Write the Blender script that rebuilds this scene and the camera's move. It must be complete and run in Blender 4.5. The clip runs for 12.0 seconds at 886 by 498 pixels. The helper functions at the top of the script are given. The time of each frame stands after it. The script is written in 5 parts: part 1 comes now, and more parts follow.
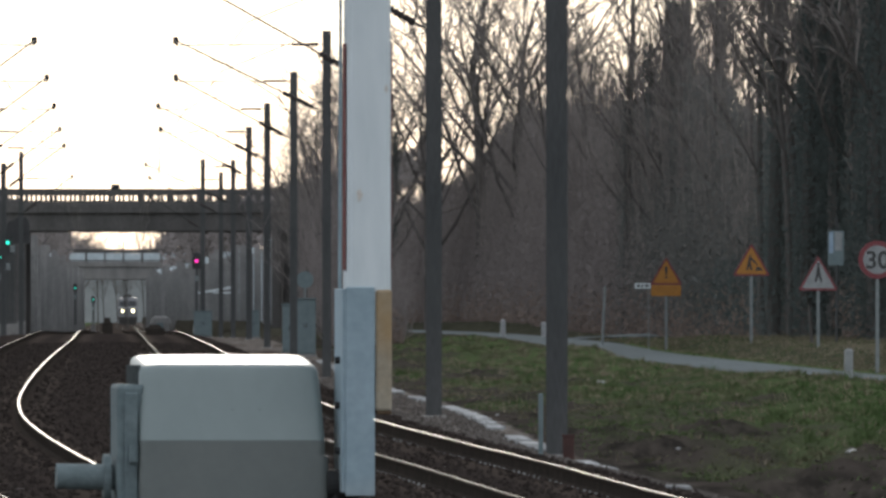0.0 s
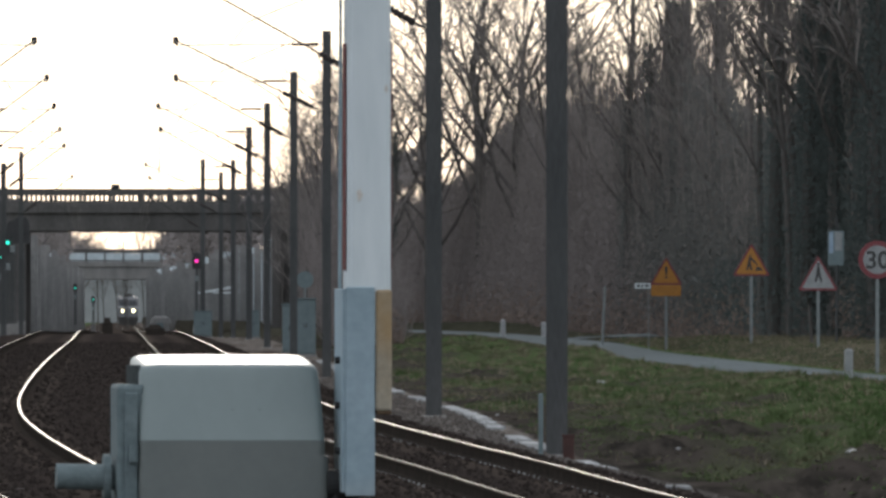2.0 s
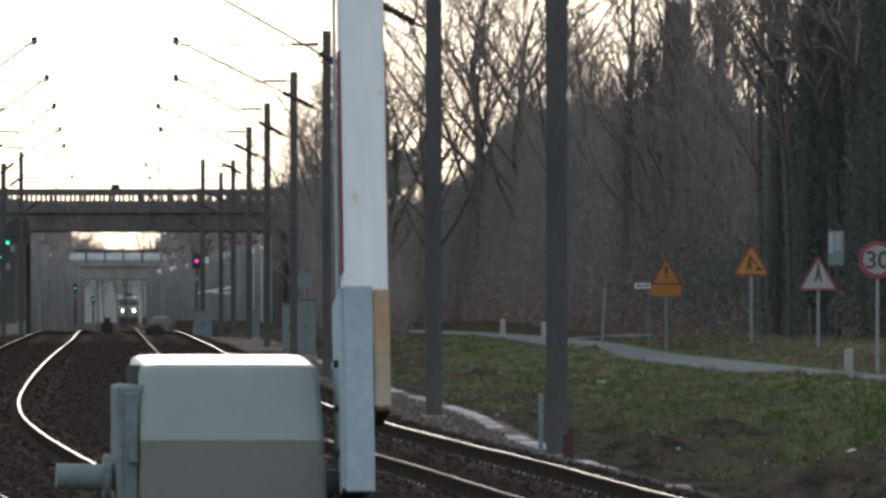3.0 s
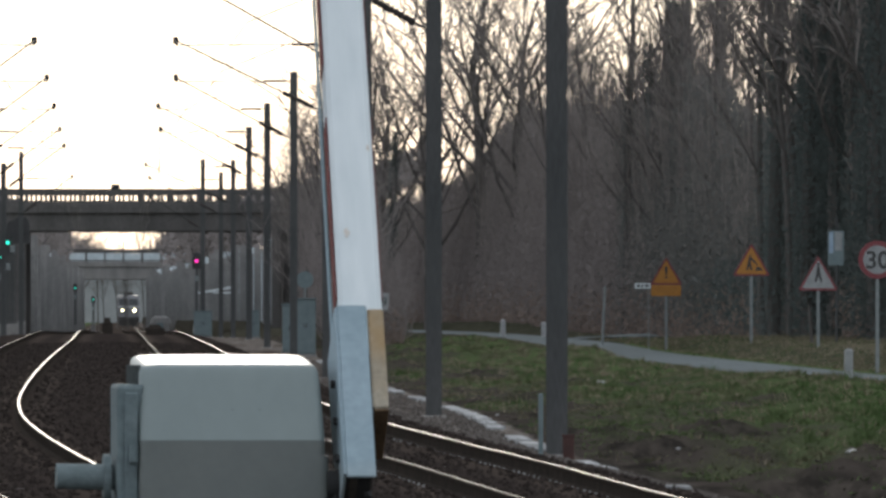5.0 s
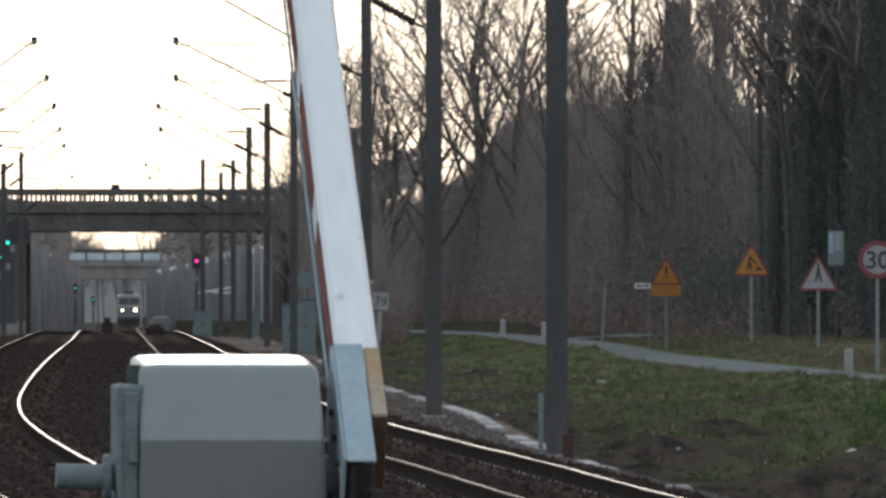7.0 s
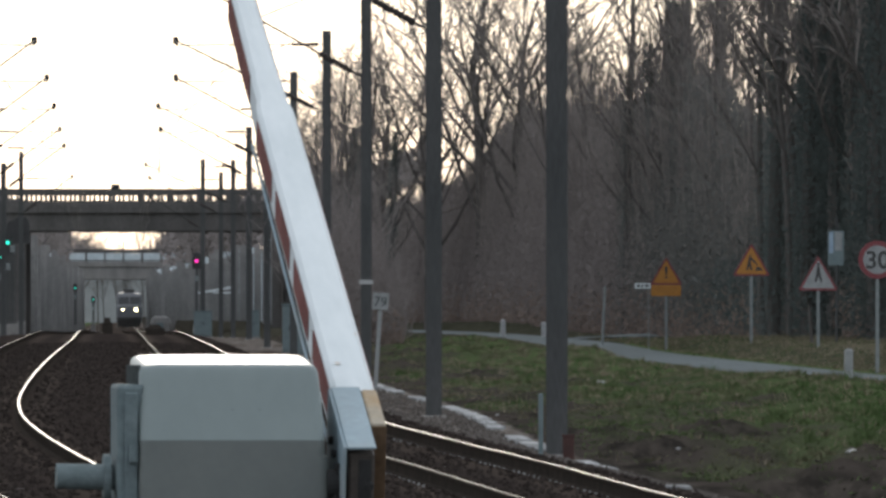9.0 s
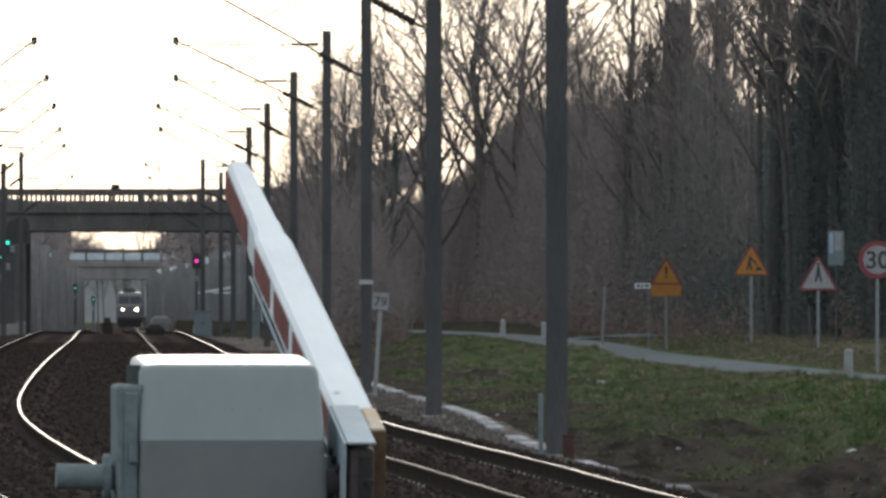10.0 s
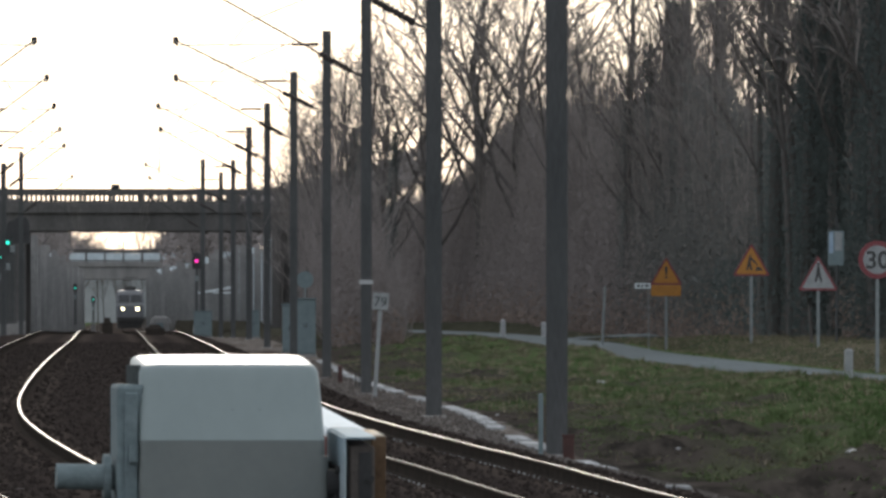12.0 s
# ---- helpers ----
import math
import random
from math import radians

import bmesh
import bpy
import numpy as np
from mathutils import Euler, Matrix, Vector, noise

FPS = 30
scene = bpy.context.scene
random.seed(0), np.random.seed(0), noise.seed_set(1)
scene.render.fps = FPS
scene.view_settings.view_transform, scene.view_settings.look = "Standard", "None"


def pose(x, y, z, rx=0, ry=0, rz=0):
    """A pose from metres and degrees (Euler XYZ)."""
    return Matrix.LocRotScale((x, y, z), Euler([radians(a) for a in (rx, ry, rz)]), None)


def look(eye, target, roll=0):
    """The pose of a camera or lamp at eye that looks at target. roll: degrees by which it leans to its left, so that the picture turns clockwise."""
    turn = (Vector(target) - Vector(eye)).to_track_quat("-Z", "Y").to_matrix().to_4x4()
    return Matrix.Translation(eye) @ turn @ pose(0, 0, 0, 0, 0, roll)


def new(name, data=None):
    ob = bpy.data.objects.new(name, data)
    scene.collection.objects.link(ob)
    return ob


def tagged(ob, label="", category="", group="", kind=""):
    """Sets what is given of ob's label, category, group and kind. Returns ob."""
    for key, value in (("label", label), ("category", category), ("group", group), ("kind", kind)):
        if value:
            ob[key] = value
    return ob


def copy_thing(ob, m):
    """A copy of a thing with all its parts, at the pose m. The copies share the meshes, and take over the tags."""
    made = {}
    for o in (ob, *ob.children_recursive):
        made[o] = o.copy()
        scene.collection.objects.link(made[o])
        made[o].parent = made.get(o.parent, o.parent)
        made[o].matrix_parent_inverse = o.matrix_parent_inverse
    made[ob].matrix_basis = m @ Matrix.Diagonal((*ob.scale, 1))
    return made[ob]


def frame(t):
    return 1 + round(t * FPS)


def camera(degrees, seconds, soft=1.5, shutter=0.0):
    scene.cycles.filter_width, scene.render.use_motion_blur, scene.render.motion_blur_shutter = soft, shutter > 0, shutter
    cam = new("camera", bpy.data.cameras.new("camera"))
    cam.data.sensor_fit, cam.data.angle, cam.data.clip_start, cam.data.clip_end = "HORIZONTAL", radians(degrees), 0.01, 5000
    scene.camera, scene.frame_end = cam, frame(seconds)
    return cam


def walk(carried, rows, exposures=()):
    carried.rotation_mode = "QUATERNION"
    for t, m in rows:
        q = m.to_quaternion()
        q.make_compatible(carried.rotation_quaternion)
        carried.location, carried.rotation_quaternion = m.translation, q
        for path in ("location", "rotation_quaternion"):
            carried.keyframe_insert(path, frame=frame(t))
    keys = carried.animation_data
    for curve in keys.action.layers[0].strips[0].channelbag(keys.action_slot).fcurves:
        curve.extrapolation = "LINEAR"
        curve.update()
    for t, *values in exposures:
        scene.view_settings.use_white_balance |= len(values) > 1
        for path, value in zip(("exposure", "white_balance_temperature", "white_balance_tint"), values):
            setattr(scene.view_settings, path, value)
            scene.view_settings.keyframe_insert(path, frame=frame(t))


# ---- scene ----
cam = camera(4.489, 12.0, soft=3.1)
EYE = (0.0, 0.0, 1.75)
walk(cam, [(0.0, look(EYE, (0.0, 1000.0, 7.6))), (12.0, look(EYE, (0.0, 1000.0, 7.6)))],
     exposures=[(0.0, 0.30, 6480, 10), (12.0, 0.30, 6480, 10)])

# ---- light: low winter sun behind thin cloud, ahead and slightly to one side ----
SUN_EL, SUN_AZ = 20.0, -1.5          # degrees above the horizon; degrees from +y towards +x
world = bpy.data.worlds.new("sky")
scene.world = world
world.use_nodes = True
wn, wl = world.node_tree.nodes, world.node_tree.links
wn.clear()
sky = wn.new("ShaderNodeTexSky")
sky.sky_type = 'NISHITA'
sky.sun_disc = False
sky.sun_elevation = radians(SUN_EL)
sky.sun_rotation = radians(SUN_AZ)
sky.air_density, sky.dust_density, sky.ozone_density = 1.0, 0.8, 1.0
bg = wn.new("ShaderNodeBackground")
bg.inputs["Strength"].default_value = 0.15
wo = wn.new("ShaderNodeOutputWorld")
veil = wn.new("ShaderNodeHueSaturation")      # thin cloud takes the colour out of the sky
veil.inputs["Saturation"].default_value = 0.85
wl.new(sky.outputs[0], veil.inputs["Color"])
cloud = wn.new("ShaderNodeMix")               # an even layer of thin high cloud
cloud.data_type = 'RGBA'
cloud.inputs["Factor"].default_value = 0.78
cloud.inputs["B"].default_value = (5.9, 6.2, 6.6, 1)
wl.new(veil.outputs[0], cloud.inputs["A"])
wl.new(cloud.outputs["Result"], bg.inputs[0])
wl.new(bg.outputs[0], wo.inputs[0])
sun = new("sun", bpy.data.lights.new("sun", 'SUN'))
sun.data.energy = 1.0
sun.data.angle = radians(9.0)
sun.data.color = (1.0, 0.92, 0.80)
sa, se = radians(SUN_AZ), radians(SUN_EL)
sun_dir = Vector((math.sin(sa) * math.cos(se), math.cos(sa) * math.cos(se), math.sin(se)))
sun.matrix_world = look(sun_dir * 300, (0, 0, 0))


# ---- materials ----
def mat(name, c1, c2, rough=0.8, metal=0.0, scale=6.0, fine=60.0, bump=0.15, c3=None, spec=0.5, rnd=0.0,
        stretch=(1, 1, 1), island=False, mix=0.5, emit=None, grain=0.35):
    m = bpy.data.materials.new(name)
    m.use_nodes = True
    n, l = m.node_tree.nodes, m.node_tree.links
    b = n["Principled BSDF"]
    tc = n.new("ShaderNodeTexCoord")
    mp = n.new("ShaderNodeMapping")
    mp.inputs["Scale"].default_value = stretch
    l.new(tc.outputs["Object"], mp.inputs[0])
    n1 = n.new("ShaderNodeTexNoise")
    n1.inputs["Scale"].default_value = scale
    n1.inputs["Detail"].default_value = 5
    n1.inputs["Roughness"].default_value = 0.6
    n2 = n.new("ShaderNodeTexNoise")
    n2.inputs["Scale"].default_value = fine
    n2.inputs["Detail"].default_value = 3
    l.new(mp.outputs[0], n1.inputs["Vector"])
    l.new(mp.outputs[0], n2.inputs["Vector"])
    r = n.new("ShaderNodeValToRGB")
    r.color_ramp.elements[0].position, r.color_ramp.elements[1].position = 0.5 - mix * 0.4, 0.5 + mix * 0.4
    r.color_ramp.elements[0].color = (*c1, 1)
    r.color_ramp.elements[1].color = (*c2, 1)
    l.new(n1.outputs["Fac"], r.inputs[0])
    col = r.outputs[0]
    mx = n.new("ShaderNodeMix")
    mx.data_type = 'RGBA'
    mx.blend_type = 'OVERLAY'
    mx.inputs["Factor"].default_value = grain
    l.new(col, mx.inputs["A"])
    l.new(n2.outputs["Fac"], mx.inputs["B"])
    col = mx.outputs["Result"]
    if c3 is not None:
        n3 = n.new("ShaderNodeTexNoise")
        n3.inputs["Scale"].default_value = scale * 0.23
        n3.inputs["Detail"].default_value = 4
        l.new(mp.outputs[0], n3.inputs["Vector"])
        r3 = n.new("ShaderNodeValToRGB")
        r3.color_ramp.elements[0].position, r3.color_ramp.elements[1].position = 0.48, 0.62
        m3 = n.new("ShaderNodeMix")
        m3.data_type = 'RGBA'
        m3.inputs["B"].default_value = (*c3, 1)
        l.new(n3.outputs["Fac"], r3.inputs[0])
        l.new(r3.outputs[0], m3.inputs["Factor"])
        l.new(col, m3.inputs["A"])
        col = m3.outputs["Result"]
    if rnd > 0:
        src = n.new("ShaderNodeNewGeometry").outputs["Random Per Island"] if island else n.new("ShaderNodeObjectInfo").outputs["Random"]
        mr = n.new("ShaderNodeMapRange")
        mr.inputs["To Min"].default_value, mr.inputs["To Max"].default_value = 1 - rnd, 1 + rnd
        l.new(src, mr.inputs["Value"])
        hs = n.new("ShaderNodeHueSaturation")
        l.new(mr.outputs[0], hs.inputs["Value"])
        l.new(col, hs.inputs["Color"])
        col = hs.outputs[0]
    l.new(col, b.inputs["Base Color"])
    rr = n.new("ShaderNodeMapRange")
    rr.inputs["To Min"].default_value, rr.inputs["To Max"].default_value = max(rough - 0.12, 0.03), min(rough + 0.12, 1)
    l.new(n2.outputs["Fac"], rr.inputs["Value"])
    l.new(rr.outputs[0], b.inputs["Roughness"])
    b.inputs["Metallic"].default_value = metal
    b.inputs["Specular IOR Level"].default_value = spec
    if bump > 0:
        bp = n.new("ShaderNodeBump")
        bp.inputs["Strength"].default_value = bump
        bp.inputs["Distance"].default_value = 0.02
        l.new(n2.outputs["Fac"], bp.inputs["Height"])
        l.new(bp.outputs[0], b.inputs["Normal"])
    if emit:
        b.inputs["Emission Color"].default_value = (*emit[:3], 1)
        b.inputs["Emission Strength"].default_value = emit[3]
    return m


M_BALLAST = mat("ballast", (0.022, 0.018, 0.0165), (0.038, 0.031, 0.028), 1.0, scale=3, fine=25, bump=0.3, spec=0.0)
M_STONE = mat("ballast_stone", (0.026, 0.021, 0.019), (0.050, 0.041, 0.036), 1.0, scale=5, fine=50, bump=0, rnd=0.3, island=True, spec=0.0)
M_SOIL = mat("grassy_soil", (0.020, 0.018, 0.016), (0.052, 0.045, 0.039), 1.0, scale=3.0, fine=16, bump=0.8, c3=(0.045, 0.038, 0.034), spec=0.0, stretch=(1, 0.16, 1), mix=0.3)
M_CESS = mat("gravelly_cess", (0.085, 0.074, 0.066), (0.15, 0.135, 0.122), 1.0, scale=1.8, fine=20, bump=0.3, c3=(0.060, 0.047, 0.040), spec=0.0, stretch=(2, 0.15, 1), mix=0.3)
M_CHIP = mat("pale_cess_gravel", (0.08, 0.070, 0.063), (0.13, 0.117, 0.107), 1.0, scale=5, fine=50, bump=0, rnd=0.18, island=True, spec=0.0)
M_GRASS = mat("grass_blades", (0.047, 0.080, 0.029), (0.077, 0.108, 0.045), 0.8, scale=0.9, stretch=(1, 0.2, 1), fine=8, bump=0, c3=(0.095, 0.092, 0.058), rnd=0.14, island=True, spec=0.0)
M_STRAW = mat("dry_straw", (0.140, 0.120, 0.086), (0.195, 0.165, 0.120), 0.9, scale=0.7, fine=8, bump=0, rnd=0.35, island=True, spec=0.0)
M_ROAD = mat("worn_asphalt", (0.095, 0.108, 0.112), (0.138, 0.153, 0.157), 1.0, scale=1.5, fine=40, bump=0.1, spec=0.0)
M_RAILTOP = mat("polished_steel", (0.18, 0.17, 0.152), (0.27, 0.25, 0.22), 0.42, 1.0, scale=2, fine=30, bump=0.02)
M_RAILDULL = mat("dull_worn_steel", (0.10, 0.095, 0.085), (0.15, 0.14, 0.125), 0.6, 0.8, scale=2, fine=30, bump=0.0, spec=0.1)
M_RAIL = mat("rusty_rail_steel", (0.028, 0.024, 0.021), (0.05, 0.042, 0.036), 1.0, 0.0, scale=4, fine=40, bump=0.0, spec=0.0)
M_CONC = mat("pale_concrete", (0.24, 0.245, 0.245), (0.38, 0.385, 0.385), 1.0, scale=3, fine=40, bump=0.2, rnd=0.3, spec=0.0)
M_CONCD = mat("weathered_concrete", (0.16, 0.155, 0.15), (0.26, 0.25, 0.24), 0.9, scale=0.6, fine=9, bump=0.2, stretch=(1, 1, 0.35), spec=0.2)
M_BRIDGE = mat("dark_bridge_concrete", (0.074, 0.071, 0.069), (0.118, 0.112, 0.107), 1.0, scale=0.6, fine=9, bump=0.1, stretch=(1, 1, 0.35), spec=0.0)
M_MAST = mat("galvanised_mast_steel", (0.048, 0.051, 0.052), (0.076, 0.077, 0.077), 0.8, 0.0, scale=2, fine=30, bump=0.05, stretch=(1, 1, 0.2), spec=0.2)
M_DARK = mat("dark_painted_steel", (0.025, 0.026, 0.027), (0.045, 0.045, 0.045), 0.8, 0.0, scale=5, fine=50, bump=0.05, spec=0.1)
M_INSUL = mat("brown_ceramic", (0.030, 0.026, 0.025), (0.048, 0.042, 0.039), 0.7, scale=5, fine=50, bump=0, spec=0.1)
M_WIRE = mat("copper_wire", (0.09, 0.08, 0.07), (0.13, 0.11, 0.09), 0.6, 0.5, scale=5, fine=50, bump=0)
M_BOX = mat("cream_white_paint", (0.168, 0.206, 0.206), (0.190, 0.228, 0.226), 0.42, scale=4, fine=35, bump=0.0, grain=0.05, spec=0.4, stretch=(1, 1, 0.5))
# the hood's cream darkened: shade of the lower faces put into the colour
M_BOXLOW = mat("cream_paint_shaded", (0.118, 0.134, 0.130), (0.146, 0.160, 0.154), 0.6, scale=4, fine=35, bump=0.0, grain=0.1, spec=0.4)
M_GREYBLUE = mat("blue_grey_paint", (0.23, 0.305, 0.345), (0.28, 0.355, 0.40), 0.75, scale=5, fine=40, bump=0.02, c3=(0.26, 0.30, 0.31), spec=0.12, grain=0.15)
M_CAB = mat("weathered_grey_green_paint", (0.115, 0.150, 0.158), (0.155, 0.190, 0.197), 0.8, scale=5, fine=40, bump=0.02, spec=0.1)
M_POST = mat("greyish_white_paint", (0.20, 0.21, 0.215), (0.27, 0.28, 0.28), 0.8, scale=5, fine=40, bump=0.02, spec=0.1)
M_OCHRE = mat("rust_stained_ochre_paint", (0.26, 0.222, 0.165), (0.33, 0.295, 0.235), 0.7, scale=9, fine=60, bump=0.1, c3=(0.30, 0.19, 0.08), spec=0.12)
M_BOOMW = mat("boom_white_paint", (0.52, 0.57, 0.59), (0.62, 0.665, 0.68), 0.8, scale=3, fine=25, bump=0.02, stretch=(1, 0.25, 1), grain=0.15, spec=0.1)
M_BOOMR = mat("boom_red_paint", (0.130, 0.046, 0.043), (0.185, 0.072, 0.066), 0.8, scale=4, fine=30, bump=0.02, spec=0.08)
M_CLOD = mat("bare_soil_clods", (0.040, 0.034, 0.030), (0.072, 0.061, 0.053), 1.0, scale=3, fine=25, bump=0.0, rnd=0.3, island=True, spec=0.0)
M_SCUFF = mat("brown_scuff", (0.50, 0.46, 0.41), (0.62, 0.60, 0.57), 0.9, scale=40, fine=160, bump=0, spec=0.0)
M_DULLGREY = mat("dull_dark_grey", (0.055, 0.062, 0.062), (0.08, 0.088, 0.088), 1.0, scale=5, fine=40, bump=0, spec=0.0)
M_BRACKEN = mat("dead_bracken", (0.155, 0.122, 0.106), (0.215, 0.170, 0.148), 1.0, scale=0.4, fine=6, bump=0, rnd=0.25, island=True, spec=0.0)
M_BROWN = mat("rusty_brown_shaded_steel", (0.085, 0.055, 0.035), (0.14, 0.095, 0.06), 0.9, scale=12, fine=60, bump=0.05, spec=0.05)
M_ROOT = mat("dark_brown_root_steel", (0.055, 0.048, 0.044), (0.085, 0.074, 0.066), 0.7, scale=14, fine=70, bump=0.05, spec=0.15)
M_BARK = mat("grey_brown_bark", (0.072, 0.066, 0.062), (0.115, 0.106, 0.10), 0.95, scale=2.5, fine=18, bump=0.4, stretch=(1, 1, 0.25), rnd=0.2, spec=0.0)
M_TWIG = mat("winter_twigs", (0.142, 0.126, 0.118), (0.205, 0.182, 0.170), 0.95, scale=0.3, fine=6, bump=0, rnd=0.2, island=True, spec=0.0)
M_IVY = mat("ivy_leaves", (0.076, 0.090, 0.086), (0.098, 0.114, 0.108), 0.9, scale=0.4, fine=6, bump=0, rnd=0.08, island=True, spec=0.05)
M_BRAMBLE = mat("brown_undergrowth", (0.160, 0.142, 0.136), (0.212, 0.188, 0.180), 0.95, scale=0.25, fine=6, bump=0, rnd=0.08, island=True, spec=0.0)
M_MIXED = mat("mixed_ivy_and_bramble", (0.108, 0.108, 0.102), (0.142, 0.140, 0.132), 0.95, scale=0.3, fine=6, bump=0, rnd=0.08, island=True, spec=0.0)
M_FAINT = mat("faded_brown_print", (0.24, 0.105, 0.012), (0.29, 0.13, 0.018), 0.6, scale=8, fine=40, bump=0)
M_WHITE = mat("white_enamel", (0.28, 0.285, 0.29), (0.36, 0.365, 0.365), 0.7, scale=6, fine=40, bump=0.02)
M_RED = mat("red_sign_enamel", (0.130, 0.024, 0.030), (0.165, 0.032, 0.038), 0.6, scale=6, fine=40, bump=0)
M_ORANGE = mat("orange_sign_film", (0.29, 0.120, 0.012), (0.35, 0.150, 0.018), 0.6, scale=5, fine=40, bump=0)
M_BLACK = mat("black_print", (0.018, 0.018, 0.02), (0.03, 0.03, 0.03), 0.55, scale=8, fine=40, bump=0)
M_POLE = mat("zinc_pole", (0.14, 0.16, 0.165), (0.20, 0.22, 0.22), 0.7, 0.0, scale=6, fine=40, bump=0.03)
M_BLUE = mat("faded_blue_print", (0.17, 0.24, 0.33), (0.27, 0.34, 0.41), 0.6, scale=6, fine=40, bump=0)
M_RUST = mat("red_brown_rust", (0.040, 0.018, 0.016), (0.066, 0.028, 0.023), 0.85, scale=8, fine=50, bump=0.2)
M_LOCO = mat("locomotive_grey_paint", (0.12, 0.122, 0.128), (0.17, 0.173, 0.18), 0.6, scale=1.2, fine=12, bump=0.02)
M_LOCOD = mat("locomotive_dark_underframe", (0.03, 0.03, 0.03), (0.06, 0.055, 0.05), 0.8, scale=2, fine=20, bump=0.1)
M_GLASS = mat("dark_cab_glass", (0.012, 0.014, 0.016), (0.02, 0.022, 0.025), 0.08, scale=2, fine=10, bump=0)
M_HEAD = mat("headlamp_glow", (0.9, 0.9, 0.8), (0.9, 0.9, 0.8), 0.3, bump=0, emit=(1.0, 0.88, 0.55, 9.0))
M_LRED = mat("signal_red_glow", (0.5, 0.02, 0.1), (0.5, 0.02, 0.1), 0.3, bump=0, emit=(1.0, 0.03, 0.42, 1.8))
M_LGREEN = mat("signal_green_glow", (0.02, 0.5, 0.4), (0.02, 0.5, 0.4), 0.3, bump=0, emit=(0.02, 0.75, 0.52, 1.6))
# self-lit grey that paints haze into the distance
M_HAZE = mat("painted_haze_backdrop", (0.10, 0.11, 0.115), (0.13, 0.14, 0.14), 1.0, scale=0.05, fine=0.4, bump=0, spec=0.0, emit=(0.30, 0.33, 0.34, 0.23))
# haze over the far walls and parapet is put into this pale bluish colour
M_WALL = mat("haze_paled_wall_grey", (0.40, 0.46, 0.49), (0.54, 0.60, 0.63), 1.0, scale=0.4, fine=5, bump=0.2, stretch=(1, 1, 0.3), spec=0.2)


def soil_cover(m, green):
    """Lays a second growth, dust or haze tone over the base where the ground's cover attribute says so."""
    n, l = m.node_tree.nodes, m.node_tree.links
    b = n["Principled BSDF"]
    soil = b.inputs["Base Color"].links[0].from_socket
    at = n.new("ShaderNodeAttribute")
    at.attribute_name = "cover"
    tx = n.new("ShaderNodeTexNoise")
    tx.inputs["Scale"].default_value = 5.0
    tx.inputs["Detail"].default_value = 5
    l.new(n["Mapping"].outputs[0], tx.inputs["Vector"])
    g = n.new("ShaderNodeMix")
    g.data_type = 'RGBA'
    g.inputs["A"].default_value, g.inputs["B"].default_value = (*green[0], 1), (*green[1], 1)
    l.new(tx.outputs["Fac"], g.inputs["Factor"])
    mx = n.new("ShaderNodeMix")
    mx.data_type = 'RGBA'
    l.new(at.outputs["Fac"], mx.inputs["Factor"])
    l.new(soil, mx.inputs["A"])
    l.new(g.outputs["Result"], mx.inputs["B"])
    l.new(mx.outputs["Result"], b.inputs["Base Color"])


soil_cover(M_BALLAST, ((0.042, 0.034, 0.029), (0.066, 0.054, 0.046)))
soil_cover(M_SOIL, ((0.044, 0.060, 0.028), (0.071, 0.094, 0.042)))


# ---- building helpers ----
FAST = {}


def tabulate(pts, n=4000):
    """Keeps a curve as an even table, for quick reading."""
    x0, x1 = pts[0][0], pts[-1][0]
    FAST[id(pts)] = (x0, n / (x1 - x0), [curve_at(pts, x0 + (x1 - x0) * k / n) for k in range(n + 1)], n)


def curve_at(pts, v):
    """Smooth curve through (place, value) pairs; straight on past its ends."""
    tab = FAST.get(id(pts))
    if tab:
        f = (v - tab[0]) * tab[1]
        if 0 <= f < tab[3]:
            i = int(f)
            return tab[2][i] + (tab[2][i + 1] - tab[2][i]) * (f - i)
    xs, ys = [p[0] for p in pts], [p[1] for p in pts]
    n = len(xs)
    if v <= xs[0]:
        return ys[0] + (v - xs[0]) * (ys[1] - ys[0]) / (xs[1] - xs[0])
    if v >= xs[-1]:
        return ys[-1] + (v - xs[-1]) * (ys[-1] - ys[-2]) / (xs[-1] - xs[-2])
    i = 0
    while v > xs[i + 1]:
        i += 1
    def slope(k):
        a, b = max(k - 1, 0), min(k + 1, n - 1)
        return (ys[b] - ys[a]) / (xs[b] - xs[a])
    h = xs[i + 1] - xs[i]
    u = (v - xs[i]) / h
    m0, m1 = slope(i) * h, slope(i + 1) * h
    return (ys[i] * (2 * u**3 - 3 * u**2 + 1) + m0 * (u**3 - 2 * u**2 + u)
            + ys[i + 1] * (-2 * u**3 + 3 * u**2) + m1 * (u**3 - u**2))


def smooth01(a, b, v):
    u = min(max((v - a) / (b - a), 0.0), 1.0)
    return u * u * (3 - 2 * u)


def mesh_from(name, verts, faces, material, smooth=False):
    me = bpy.data.meshes.new(name)
    me.from_pydata(verts, [], faces)
    for m in (material if isinstance(material, (list, tuple)) else [material]):
        me.materials.append(m)
    if smooth:
        me.polygons.foreach_set("use_smooth", [True] * len(me.polygons))
    me.update()
    return me


def part(name, bm, material, parent=None, label="", smooth=False):
    """Links a bmesh as one mesh object under parent."""
    me = bpy.data.meshes.new(name)
    bm.normal_update()
    bm.to_mesh(me)
    bm.free()
    for m in (material if isinstance(material, (list, tuple)) else [material]):
        me.materials.append(m)
    if smooth:
        me.polygons.foreach_set("use_smooth", [True] * len(me.polygons))
    ob = new(name, me)
    if parent is not None:
        ob.parent = parent
    if label:
        ob["label"] = label
    return ob


